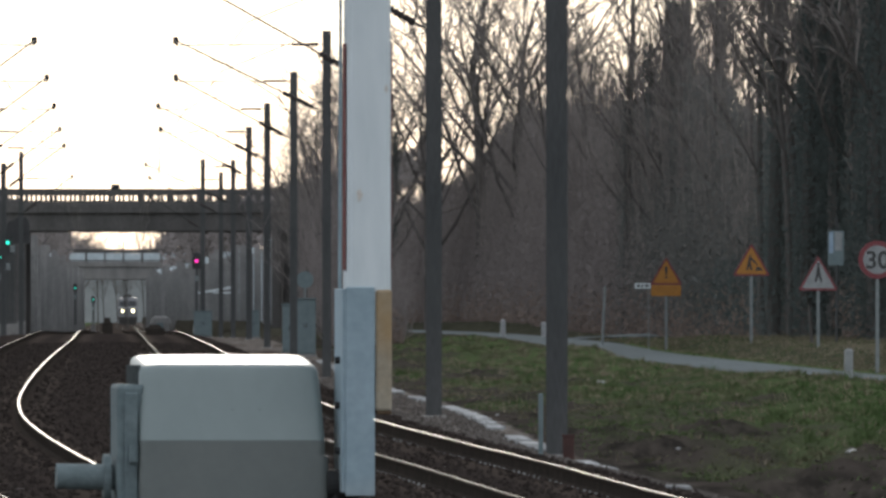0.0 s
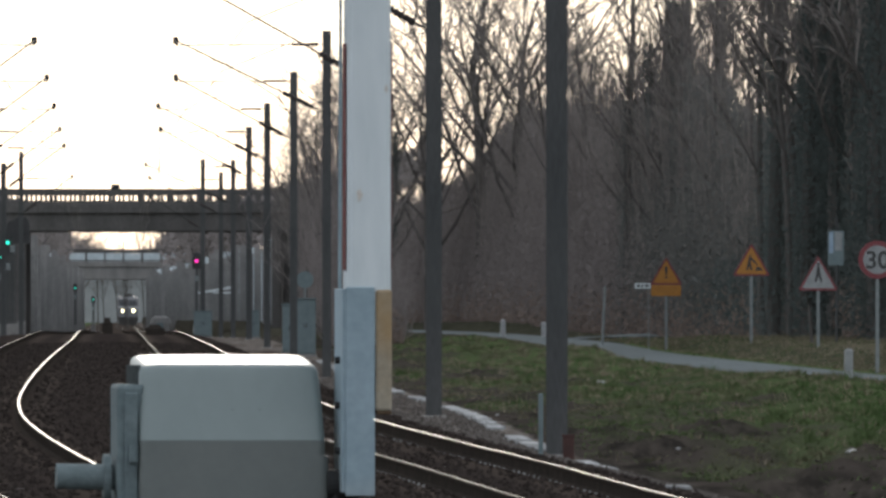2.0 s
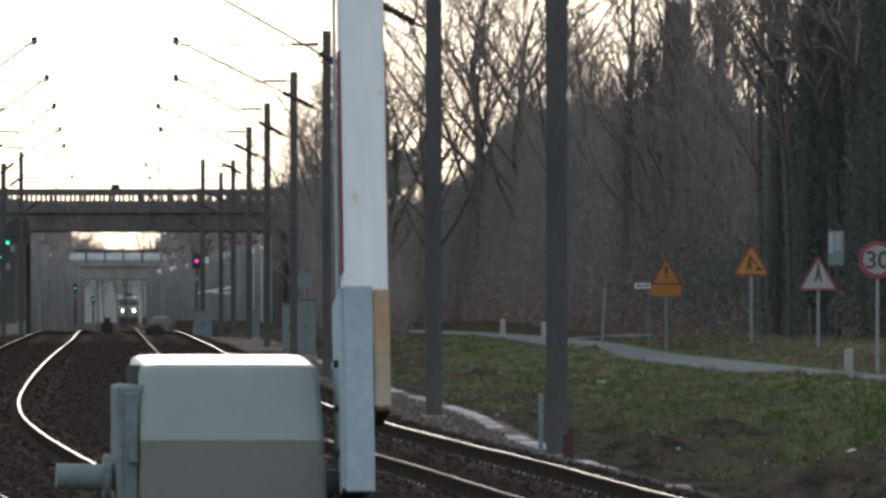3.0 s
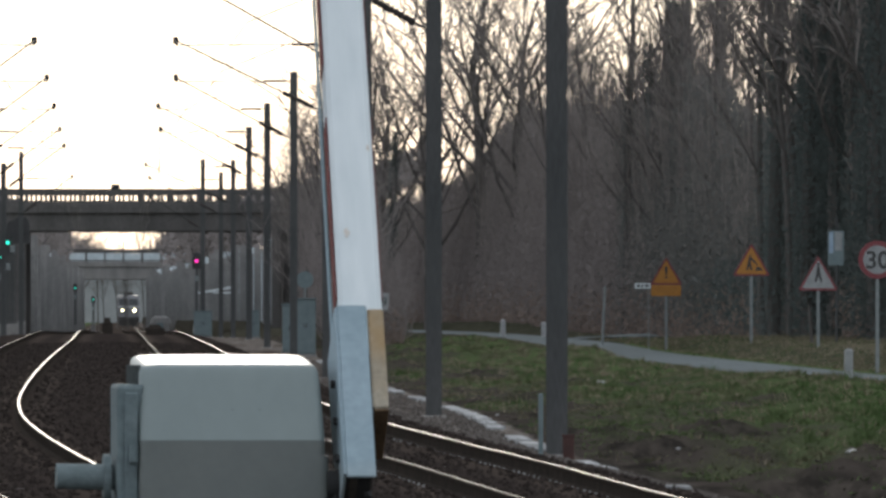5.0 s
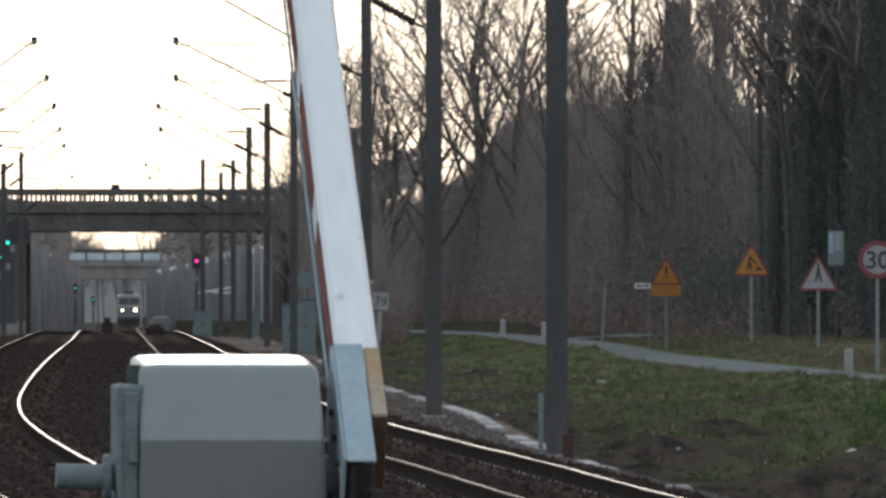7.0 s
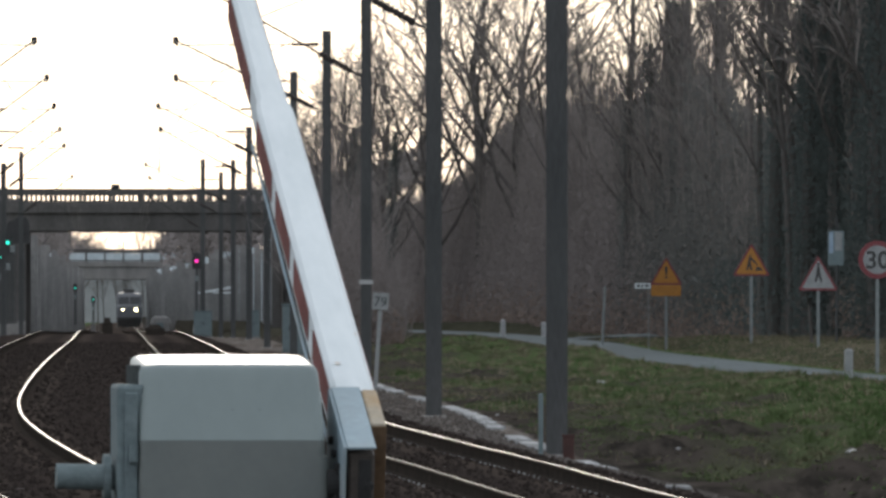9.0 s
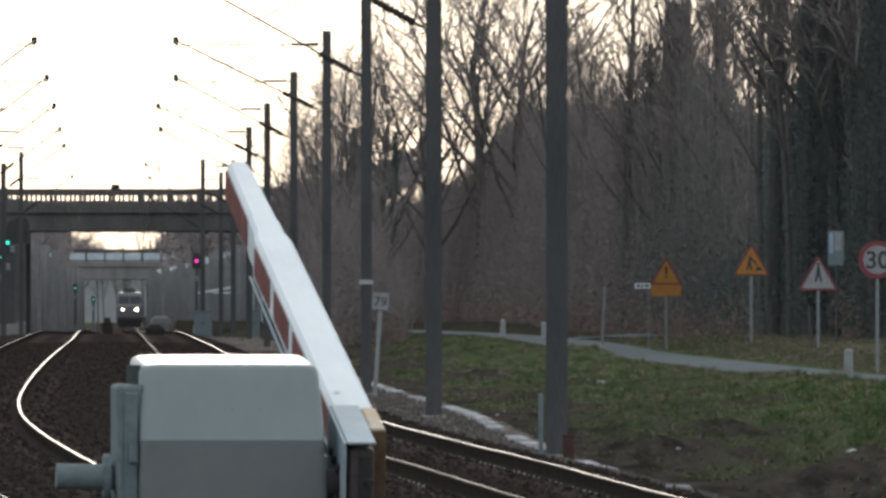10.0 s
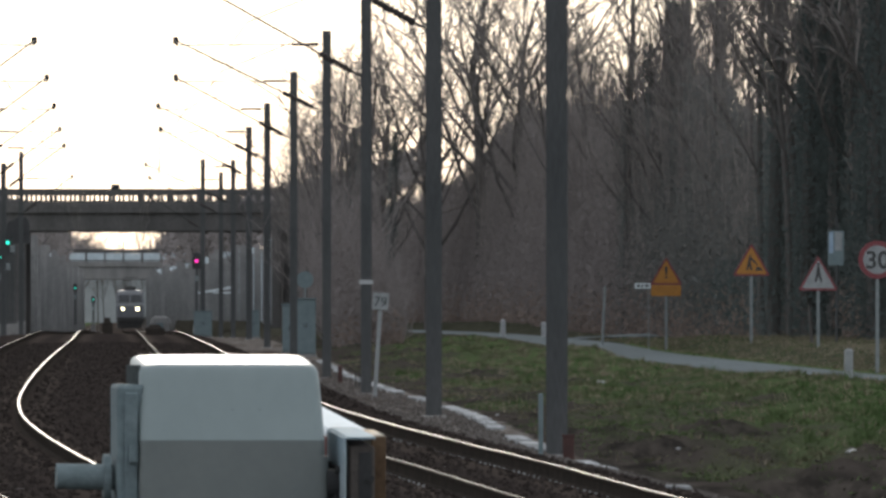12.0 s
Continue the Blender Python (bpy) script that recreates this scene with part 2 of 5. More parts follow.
def add_box(bm, x0, y0, z0, x1, y1, z1, bevel=0.0, segments=2):
    res = bmesh.ops.create_cube(bm, size=1.0)
    vs = res["verts"]
    bmesh.ops.transform(bm, matrix=Matrix.LocRotScale(((x0 + x1) / 2, (y0 + y1) / 2, (z0 + z1) / 2), None,
                                                      (x1 - x0, y1 - y0, z1 - z0)), verts=vs)
    if bevel > 0:
        es = list({e for v in vs for e in v.link_edges})
        bmesh.ops.bevel(bm, geom=es, offset=bevel, segments=segments, profile=0.5, affect='EDGES')
    return bm


def box(x0, y0, z0, x1, y1, z1, bevel=0.0, segments=2):
    return add_box(bmesh.new(), x0, y0, z0, x1, y1, z1, bevel, segments)


def add_rod(bm, a, b, r0, r1=None, sides=8):
    a, b = Vector(a), Vector(b)
    d = b - a
    res = bmesh.ops.create_cone(bm, cap_ends=True, segments=sides, radius1=r0, radius2=r0 if r1 is None else r1, depth=d.length)
    m = Matrix.Translation((a + b) / 2) @ d.to_track_quat('Z', 'Y').to_matrix().to_4x4()
    bmesh.ops.transform(bm, matrix=m, verts=res["verts"])
    return bm


def rod(a, b, r0, r1=None, sides=8):
    return add_rod(bmesh.new(), a, b, r0, r1, sides)


def prism(pts, depth, axis='Y', bevel=0.0):
    """A flat outline given in (x, z), thickened along y."""
    bm = bmesh.new()
    front = [bm.verts.new((x, 0, z)) for x, z in pts]
    back = [bm.verts.new((x, depth, z)) for x, z in pts]
    bm.faces.new(front)
    bm.faces.new(back[::-1])
    n = len(pts)
    for i in range(n):
        bm.faces.new((front[(i + 1) % n], front[i], back[i], back[(i + 1) % n]))
    bmesh.ops.recalc_face_normals(bm, faces=bm.faces)
    if bevel > 0:
        bmesh.ops.bevel(bm, geom=list(bm.edges), offset=bevel, segments=2, profile=0.5, affect='EDGES')
    return bm


def empty(name, m, label, category, group="", kind=""):
    ob = new(name)
    ob.matrix_world = m
    return tagged(ob, label, category, group, kind)


class Soup:
    """Collects many small pieces into one mesh."""
    def __init__(self):
        self.v, self.f, self.mi = [], [], []

    def stick(self, a, b, r0, r1, sides=3, mi=0):
        d = (b - a)
        if d.length < 1e-6:
            return
        d.normalize()
        p = d.orthogonal().normalized()
        q = d.cross(p)
        i = len(self.v)
        for c, r in ((a, r0), (b, r1)):
            for k in range(sides):
                t = 2 * math.pi * k / sides
                self.v.append(tuple(c + p * (r * math.cos(t)) + q * (r * math.sin(t))))
        for k in range(sides):
            self.f.append((i + k, i + (k + 1) % sides, i + sides + (k + 1) % sides, i + sides + k))
            self.mi.append(mi)

    def leaf(self, c, u, w, mi=0):
        i = len(self.v)
        self.v += [tuple(c - u), tuple(c + w * 0.5), tuple(c + u), tuple(c - w * 0.5)]
        self.f.append((i, i + 1, i + 2, i + 3))
        self.mi.append(mi)

    def mesh(self, name, mats):
        me = mesh_from(name, self.v, self.f, mats)
        me.polygons.foreach_set("material_index", self.mi)
        return me


# ---- lines of the place: y runs along the view, x to the right ----
RAIL_Z = [(-80, 0.0), (60, 0.0), (95, 0.0), (110, 0.04), (123, 0.18), (140, 0.315), (160, 0.45), (200, 0.70), (251, 0.91), (330, 1.07),
          (428, 1.15), (520, 1.02), (600, 0.88), (900, 0.46), (1200, 0.25), (1700, 0.22), (2600, 0.1)]
RAIL_U = [(-80, 33.0), (0, 16.6), (30, 11.6), (60, 7.3), (80, 4.8), (100, 2.75), (112, 1.90), (123, 0.99), (132, 0.27), (146, -0.72),
          (164, -1.74), (200, -3.12), (251, -4.82), (330, -7.2), (428, -10.1), (700, -18.0), (1180, -31.9), (1700, -46.7), (2600, -72.3)]
RAIL_S = [(-80, 27.0), (0, 10.6), (30, 5.9), (60, 2.0), (80, -0.15), (100, -2.05), (120, -3.65), (135, -4.69), (149, -5.50), (162, -6.08),
          (175, -6.53), (210, -7.52), (300, -9.95), (428, -13.75), (700, -21.7), (1180, -35.6), (1700, -50.4), (2600, -76.0)]
CESS_Z = [(-80, -0.1), (60, -0.1), (100, -0.06), (138, 0.03), (186, 0.08), (234, 0.12), (282, 0.18), (330, 0.40), (378, 0.65), (426, 0.82),
          (600, 0.56), (900, 0.14), (1200, -0.07), (1700, -0.1), (2600, -0.2)]
TROUGH_X = [(100, 3.5), (128, 1.92), (148, 1.13), (188, 0.42), (235, -0.93), (291, -2.52), (330, -3.6), (400, -6.0), (900, -20.5)]
ROAD_X = [(60, 24.0), (150, 14.5), (200, 10.6), (220, 9.9), (240, 8.7), (290, 7.5), (345, 5.6), (410, 4.4), (490, 1.6), (520, -0.1), (560, -2.2), (640, -7.0)]
ROAD_Z = [(60, 0.2), (200, 0.38), (240, 0.42), (290, 0.46), (345, 0.60), (410, 0.80), (490, 0.95), (560, 1.0), (640, 1.0), (2600, 0.0)]
ROAD_HALF = 1.5
for line in (RAIL_Z, RAIL_U, RAIL_S, CESS_Z, TROUGH_X, ROAD_X, ROAD_Z):
    tabulate(line)


def rail_z(y): return curve_at(RAIL_Z, y)
def rail_u(y): return curve_at(RAIL_U, y)
def rail_s(y): return curve_at(RAIL_S, y)


def ground_z(x, y):
    r, u, s = rail_z(y), rail_u(y), rail_s(y)
    bed, cess = r - 0.16, min(curve_at(CESS_Z, y), r - 0.32)
    lump = noise.noise(Vector((x * 0.9, y * 0.22, 0.3)))
    fine = noise.noise(Vector((x * 2.3, y * 0.6, 7.3)))
    if x < s - 1.5:
        k = smooth01(s - 2.6, s - 4.2, x)
        return bed * (1 - k) + cess * k + (0.02 + 0.03 * k) * lump
    if x < u + 0.75:
        mid = (s + u - 1.5) / 2
        hump = 0.05 * math.exp(-((x - mid) / 0.7) ** 2)
        return bed + hump + 0.02 * fine
    k = smooth01(u + 0.75, u + 1.75, x)
    z = bed * (1 - k) + cess * k + 0.015 * fine
    tx = max(curve_at(TROUGH_X, y), u + 1.6)
    if x > tx + 0.5:
        rx, rz = curve_at(ROAD_X, y), curve_at(ROAD_Z, y)
        near = rx - ROAD_HALF - 0.1
        if x < near:
            g = smooth01(tx + 0.5, max(near, tx + 1.2), x)
            verge = 0.16 * math.exp(-((near - x - 1.4) / 1.2) ** 2)
            z = cess * (1 - g) + rz * g + ((0.30 * lump + 0.16 * fine) * (1 - 0.55 * smooth01(130, 180, y) * smooth01(330, 290, y)) + 0.09 * noise.noise(Vector((x * 5.0, y * 1.5, 1.1))) + 0.05 * noise.noise(Vector((x * 3.0, y * 0.9, 6.1)))) * min(1, (x - tx - 0.5) / 1.0, (near - x) / 1.6) + verge * smooth01(170, 200, y) * smooth01(245, 222, y) + 0.30 * math.exp(-((y - 326) / 11) ** 2 - ((near - x - 0.7) / 1.0) ** 2)
        elif x < rx + ROAD_HALF + 0.1:
            z = rz - 0.03
        else:
            far = rx + ROAD_HALF + 0.1
            flat = smooth01(350, 405, y) * smooth01(530, 470, y)
            z = rz + 0.42 * (1 - 0.85 * flat) * smooth01(far, far + 1.6, x) + 0.8 * smooth01(far + 3, far + 30, x) + 0.10 * lump * smooth01(far, far + 1, x)
    return z


def grass_cover(x, y):
    """How far grass covers the bank: bare soil by the track, green towards the lane."""
    t = max(curve_at(TROUGH_X, y), rail_u(y) + 1.6) + 0.3
    near = curve_at(ROAD_X, y) - ROAD_HALF
    f = min(max((x - t) / max(near - t, 1.0), 0.0), 1.0)
    big = noise.noise(Vector((x * 0.55, y * 0.065, 9.0)))
    mid = noise.noise(Vector((x * 1.7, y * 0.30, 2.0)))
    return smooth01(0.20, 0.80, 0.19 + 0.80 * f + 0.42 * big + 0.26 * mid)


def bank_cover(x, y, o):
    """Grass on the bank; rusty brake dust on the ballast beside the rails, haze painted into it far off; dead leaves
    past the lane.
    """
    if o < 0.95:
        v = min(y, 2600)
        d = min(abs(x - rail_u(v)), abs(x - rail_u(v) + 1.5), abs(x - rail_s(v)), abs(x - rail_s(v) + 1.5))
        # far ballast takes the paler tone too, as haze in its colour
        return max(math.exp(-((d - 0.28) / 0.20) ** 2), smooth01(430, 600, y))
    if o > 25 or y < 60:
        return 0.6
    if y > 700:
        return 0.1
    if y > 395 and x > curve_at(ROAD_X, y) + 1.0:
        return 0.2
    if x > curve_at(ROAD_X, y) + 1.9:
        return 0.35
    c = grass_cover(x, y) * (0.2 + 0.8 * smooth01(108, 150, y))
    return min(c, 0.15) if y > 430 else c * (1 - 0.6 * smooth01(300, 380, y) * smooth01(-1.4, -2.8, x))


# ---- ground: one sheet out to the horizon ----
def build_ground():
    offs = [-2500, -800, -300, -120, -60, -30, -18, -12, -9.5, -8, -7]
    v = -6.4
    while v < 22:
        offs.append(v)
        v += 0.2 if v < 0.9 else 0.14
    offs += [24, 28, 34, 45, 70, 130, 300, 800, 2500]
    rows = [-300, -80] + [-60 + 4.0 * k for k in range(39)]
    v = 96.0
    while v < 460:
        rows.append(v)
        v *= 1.006
    while v < 3000:
        rows.append(v)
        v *= 1.04
    rows += [3600, 4600]
    verts, faces, mi, cover = [], [], [], []
    n = len(offs)
    for y in rows:
        u = rail_u(min(y, 2600))
        for o in offs:
            x = u + o
            cover.append(bank_cover(x, y, o))
            verts.append((x, y, ground_z(x, min(y, 2600))))
    for i in range(len(rows) - 1):
        y = (rows[i] + rows[i + 1]) / 2
        u, s = rail_u(min(y, 2600)), rail_s(min(y, 2600))
        tx = curve_at(TROUGH_X, min(y, 2600))
        for j in range(n - 1):
            a = i * n + j
            faces.append((a, a + 1, a + n + 1, a + n))
            x = u + (offs[j] + offs[j + 1]) / 2
            mi.append(0 if s - 5.0 < x < u + 1.05 else (2 if u < x < tx + 0.3 and y > 95 else 1))
    me = mesh_from("ground", verts, faces, [M_BALLAST, M_SOIL, M_CESS], smooth=True)
    me.attributes.new("cover", 'FLOAT', 'POINT').data.foreach_set("value", cover)
    me.polygons.foreach_set("material_index", mi)
    tagged(new("ground", me), "dark ballast bed, stony cess and rough winter grass bank", "ground", kind="structure")


def strip(name, centre, half, y0, y1, step, lift, material, label, category):
    verts, faces = [], []
    y, n = y0, 0
    while y <= y1:
        x, z = centre(y)
        for o in (-half, -half * 0.4, half * 0.4, half):
            verts.append((x + o, y, z + lift + (0.03 if abs(o) < half else -0.02)))
        if n:
            a = (n - 1) * 4
            for k in range(3):
                faces.append((a + k, a + k + 1, a + k + 5, a + k + 4))
        n += 1
        y += step
    return tagged(new(name, mesh_from(name, verts, faces, material, True)), label, category, kind="structure")


def build_road():
    strip("road", lambda y: (curve_at(ROAD_X, y), curve_at(ROAD_Z, y)), ROAD_HALF, 60, 640, 3, 0.0, M_ROAD,
          "narrow worn grey asphalt lane beside the railway bank", "road")
    # side lane that leaves the bend to the right behind a grass island
    verts, faces = [], []
    pts = [(4.6, 428), (5.6, 431), (7.0, 433), (9.0, 435), (12.0, 438), (18.0, 446)]
    fine_pts = [(curve_at([(k, p[0]) for k, p in enumerate(pts)], t / 6), curve_at([(k, p[1]) for k, p in enumerate(pts)], t / 6)) for t in range(31)]
    for i, (x, y) in enumerate(fine_pts):
        for o in (-4.0, -2.0, 0.0, 2.0, 4.0, 6.0):
            verts.append((x, y + o, ground_z(x, y + o) + 0.06))
        if i:
            for k in range(5):
                a = (i - 1) * 6 + k
                faces.append((a, a + 6, a + 7, a + 1))
    tagged(new("side_lane", mesh_from("side_lane", verts, faces, M_ROAD)), "pale asphalt side lane branching off behind a grass island", "road", kind="structure")


RAIL_SECTION = [(-0.07, 0.0), (-0.07, 0.012), (-0.012, 0.032), (-0.010, 0.125), (-0.036, 0.135), (-0.036, 0.162), (-0.028, 0.170), (-0.009, 0.172),
                (0.009, 0.172), (0.028, 0.170), (0.036, 0.162), (0.036, 0.135), (0.010, 0.125), (0.012, 0.032), (0.07, 0.012), (0.07, 0.0)]


def build_rail(fn, offset, label, top):
    ys = [-60, -20, 20, 50, 80, 95]
    y = 100.0
    while y < 460:
        ys.append(y)
        y += 2.0
    while y < 2500:
        ys.append(y)
        y *= 1.03
    verts, faces = [], []
    n = len(RAIL_SECTION)
    for y in ys:
        x, z = fn(y) + offset, rail_z(y) - 0.172
        for px, pz in RAIL_SECTION:
            verts.append((x + px, y, z + pz))
    for i in range(len(ys) - 1):
        for k in range(n - 1):
            a = i * n + k
            if k != 7:
                faces.append((a, a + 1, a + n + 1, a + n))
    rail = tagged(new("rail", mesh_from("rail", verts, faces, M_RAIL)), label, "rail", "rails of the two tracks")
    sv = [v for i in range(len(ys)) for v in (verts[i * n + 7], verts[i * n + 8])]
    sf = [(2 * i, 2 * i + 1, 2 * i + 3, 2 * i + 2) for i in range(len(ys) - 1)]
    surface = new("running_surface", mesh_from("running_surface", sv, sf, top))
    surface.parent = rail
    surface["label"] = "bright worn running surface" if top is M_RAILTOP else "dull worn running surface"
    return rail


def build_tracks():
    for fn in (rail_u, rail_s):
        for off in (0.0, -1.5):
            if off == 0.0:
                build_rail(fn, off, "rusty steel rail with a bright polished running surface on ballast", M_RAILTOP)
            else:
                build_rail(fn, off, "rusty steel rail with a dull worn running surface on ballast", M_RAILDULL)
    # concrete sleepers showing between the stones
    me = bpy.data.meshes.new("sleeper")
    bm = box(-1.15, -0.12, -0.2, 1.15, 0.12, 0.0, 0.015, 1)
    bm.to_mesh(me)
    bm.free()
    me.materials.append(M_CONCD)
    clip_me = bpy.data.meshes.new("rail_clip")
    bm = box(-0.012, -0.024, -0.01, 0.012, 0.024, 0.022, 0.005, 1)
    bm.to_mesh(clip_me)
    bm.free()
    clip_me.materials.append(M_CONC)
    y = 104.0
    while y < 186:
        for fn in (rail_u, rail_s):
            ob = new("sleeper", me)
            ob.matrix_world = pose(fn(y) - 0.75, y, rail_z(y) - 0.172)
            tagged(ob, "grey concrete sleeper half buried in brown ballast", "sleeper", "sleepers under the rails")
            for sx in (-0.84, -0.66, 0.66, 0.84) if fn is rail_u else ():
                cl = new("rail_clip", clip_me)
                cl.parent = ob
                cl.location.x = sx
        y += 0.62


def build_ballast_stones():
    rng = random.Random(5)
    sp = Soup()
    base = [Vector(p) for p in ((1, 0, 0), (-1, 0, 0), (0, 1, 0), (0, -1, 0), (0, 0, 1), (0, 0, -0.6))]
    tri = [(0, 2, 4), (2, 1, 4), (1, 3, 4), (3, 0, 4), (2, 0, 5), (1, 2, 5), (3, 1, 5), (0, 3, 5)]
    for n in range(31000):
        y = 104 * (3.2 ** rng.random())
        u = rail_u(y)
        chip = 1 if n >= 24000 else 0
        x = rng.uniform(u + 1.0, max(curve_at(TROUGH_X, y), u + 1.5)) if chip else u + rng.uniform(-6.5, 1.25)
        if min(abs(x - u), abs(x - u + 1.5), abs(x - rail_s(y)), abs(x - rail_s(y) + 1.5)) < 0.12:
            continue
        r = rng.uniform(0.02, 0.045)
        c = Vector((x, y, ground_z(x, y) + r * 0.2))
        rot = Euler((rng.uniform(0, 6), rng.uniform(0, 6), rng.uniform(0, 6))).to_matrix()
        i = len(sp.v)
        for b in base:
            q = rot @ (b * r * rng.uniform(0.7, 1.25))
            sp.v.append(tuple(c + q))
        for t in tri:
            sp.f.append((i + t[0], i + t[1], i + t[2]))
            sp.mi.append(chip)
    tagged(new("ballast_stones", sp.mesh("ballast_stones", [M_STONE, M_CHIP])), "loose brown-grey crushed ballast stones along the track", "gravel", kind="stuff")


def build_trough():
    """Pale concrete lids of the cable trough beside the masts, some shifted."""
    rng = random.Random(3)
    top = empty("cable_trough", pose(0, 0, 0), "line of pale concrete cable trough lids along the cess", "cable trough")
    me = bpy.data.meshes.new("lid")
    bm = box(-0.12, -0.48, 0.0, 0.12, 0.48, 0.07, 0.012, 1)
    bm.to_mesh(me)
    bm.free()
    me.materials.append(M_CONC)
    y = 118.0
    while y < 330:
        x = curve_at(TROUGH_X, y)
        a = math.atan2(curve_at(TROUGH_X, y + 1) - curve_at(TROUGH_X, y - 1), 2)
        hide = noise.noise(Vector((y * 0.06, 3.1, 0))) > 0.15 or rng.random() < 0.15
        if not hide:
            ob = new("lid", me)
            ob.parent = top
            ob.matrix_world = pose(x + rng.uniform(-0.03, 0.03), y, ground_z(x, y) + rng.uniform(-0.032, -0.018),
                                   rng.uniform(-0.4, 0.4), rng.uniform(-0.9, 0.9), -math.degrees(a) + rng.uniform(-2.5, 2.5))
        y += 1.0


build_ground()
build_road()
build_tracks()


# ---- catenary ----
def insulator(a, b, r, ribs):
    """A ribbed body turned round the line from a to b."""
    a, b = Vector(a), Vector(b)
    d = b - a
    p = d.orthogonal().normalized()
    q = d.normalized().cross(p)
    bm = bmesh.new()
    rows = []
    for k in range(ribs * 2 + 1):
        c = a + d * (k / (ribs * 2))
        rad = r if k % 2 else r * 0.62
        rows.append([bm.verts.new(c + p * (rad * math.cos(t * math.pi / 5)) + q * (rad * math.sin(t * math.pi / 5))) for t in range(10)])
    for u, v in zip(rows[:-1], rows[1:]):
        for k in range(10):
            bm.faces.new((u[k], u[(k + 1) % 10], v[(k + 1) % 10], v[k]))
    bm.faces.new(rows[0][::-1])
    bm.faces.new(rows[-1])
    bmesh.ops.recalc_face_normals(bm, faces=bm.faces)
    return bm


def mast(x, y, base, height, reach, side, width=0.26, white_band=False, arm=True):
    """Steel I-section mast with a tubular cantilever; side is -1 when the arm points to -x."""
    m = empty("catenary_mast", pose(x, y, base), "grey steel catenary mast with insulated tubular cantilever", "catenary mast", "catenary masts along the line")
    w, t = width / 2, 0.018
    bm = bmesh.new()
    outline = [(-w, -w), (w, -w), (w, -w + t), (0.01, -w + t), (0.01, w - t), (w, w - t), (w, w), (-w, w), (-w, w - t), (-0.01, w - t), (-0.01, -w + t), (-w, -w + t)]
    low = [bm.verts.new((px, py, -0.3)) for px, py in outline]
    high = [bm.verts.new((px, py, height)) for px, py in outline]
    bm.faces.new(low[::-1])
    bm.faces.new(high)
    for k in range(12):
        bm.faces.new((low[k], low[(k + 1) % 12], high[(k + 1) % 12], high[k]))
    part("post", bm, M_MAST, m)
    part("foot_block", box(-w - 0.08, -w - 0.08, -0.35, w + 0.08, w + 0.08, 0.02, 0.02, 1), M_CONCD, m, "weathered concrete foot")
    part("hoop", box(-w - 0.006, -w - 0.006, 2.78, w + 0.006, w + 0.006, 2.82), M_MAST, m, "thin steel hoop")
    if white_band:
        part("white_band", box(-w - 0.03, -w - 0.012, 2.27, w + 0.03, -w - 0.002, 2.36), M_WHITE, m, "white painted band")
    if not arm:
        return m
    zr = rail_z(y) - base
    za, ze = zr + 5.84, zr + 7.62
    s = side
    tie = part("tie_tube", rod((s * w, 0, ze - 0.1), (s * reach, 0, ze - 0.12), 0.014), M_DARK, m, "thin dark tie tube")
    part("tie_insulator", insulator((s * (w + 0.10), 0, ze - 0.1), (s * (w + 0.76), 0, ze - 0.105), 0.05, 7), M_INSUL, tie, "ribbed brown insulator")
    a, b = Vector((s * w, 0, za)), Vector((s * reach, 0, ze))
    d = b - a
    stay = part("bracket_tube", rod(a, b, 0.022), M_DARK, m, "sloping bracket tube")
    part("bracket_insulator", insulator(a + d * 0.06, a + d * 0.27, 0.075, 8), M_INSUL, stay, "ribbed brown insulator")
    part("clamp", box(s * reach - 0.07, -0.07, ze - 0.1, s * reach + 0.07, 0.07, ze + 0.09, 0.02, 1), M_DARK, m, "messenger wire clamp")
    part("registration_tube", rod(a + d * 0.42, (s * (reach - 0.3), 0, zr + 5.95), 0.010), M_DARK, m)
    part("steady_arm", rod((s * (reach - 0.3), 0, zr + 5.95), (s * reach, 0, zr + 5.55), 0.008), M_DARK, m)
    return m


RIGHT_MASTS = [(1.39, 138.0), (-0.15, 186.0), (-1.59, 234.0), (-2.90, 282.0), (-4.36, 330.0), (-5.88, 378.0), (-7.31, 426.0), (-9.6, 517.0), (-11.0, 560.0)]


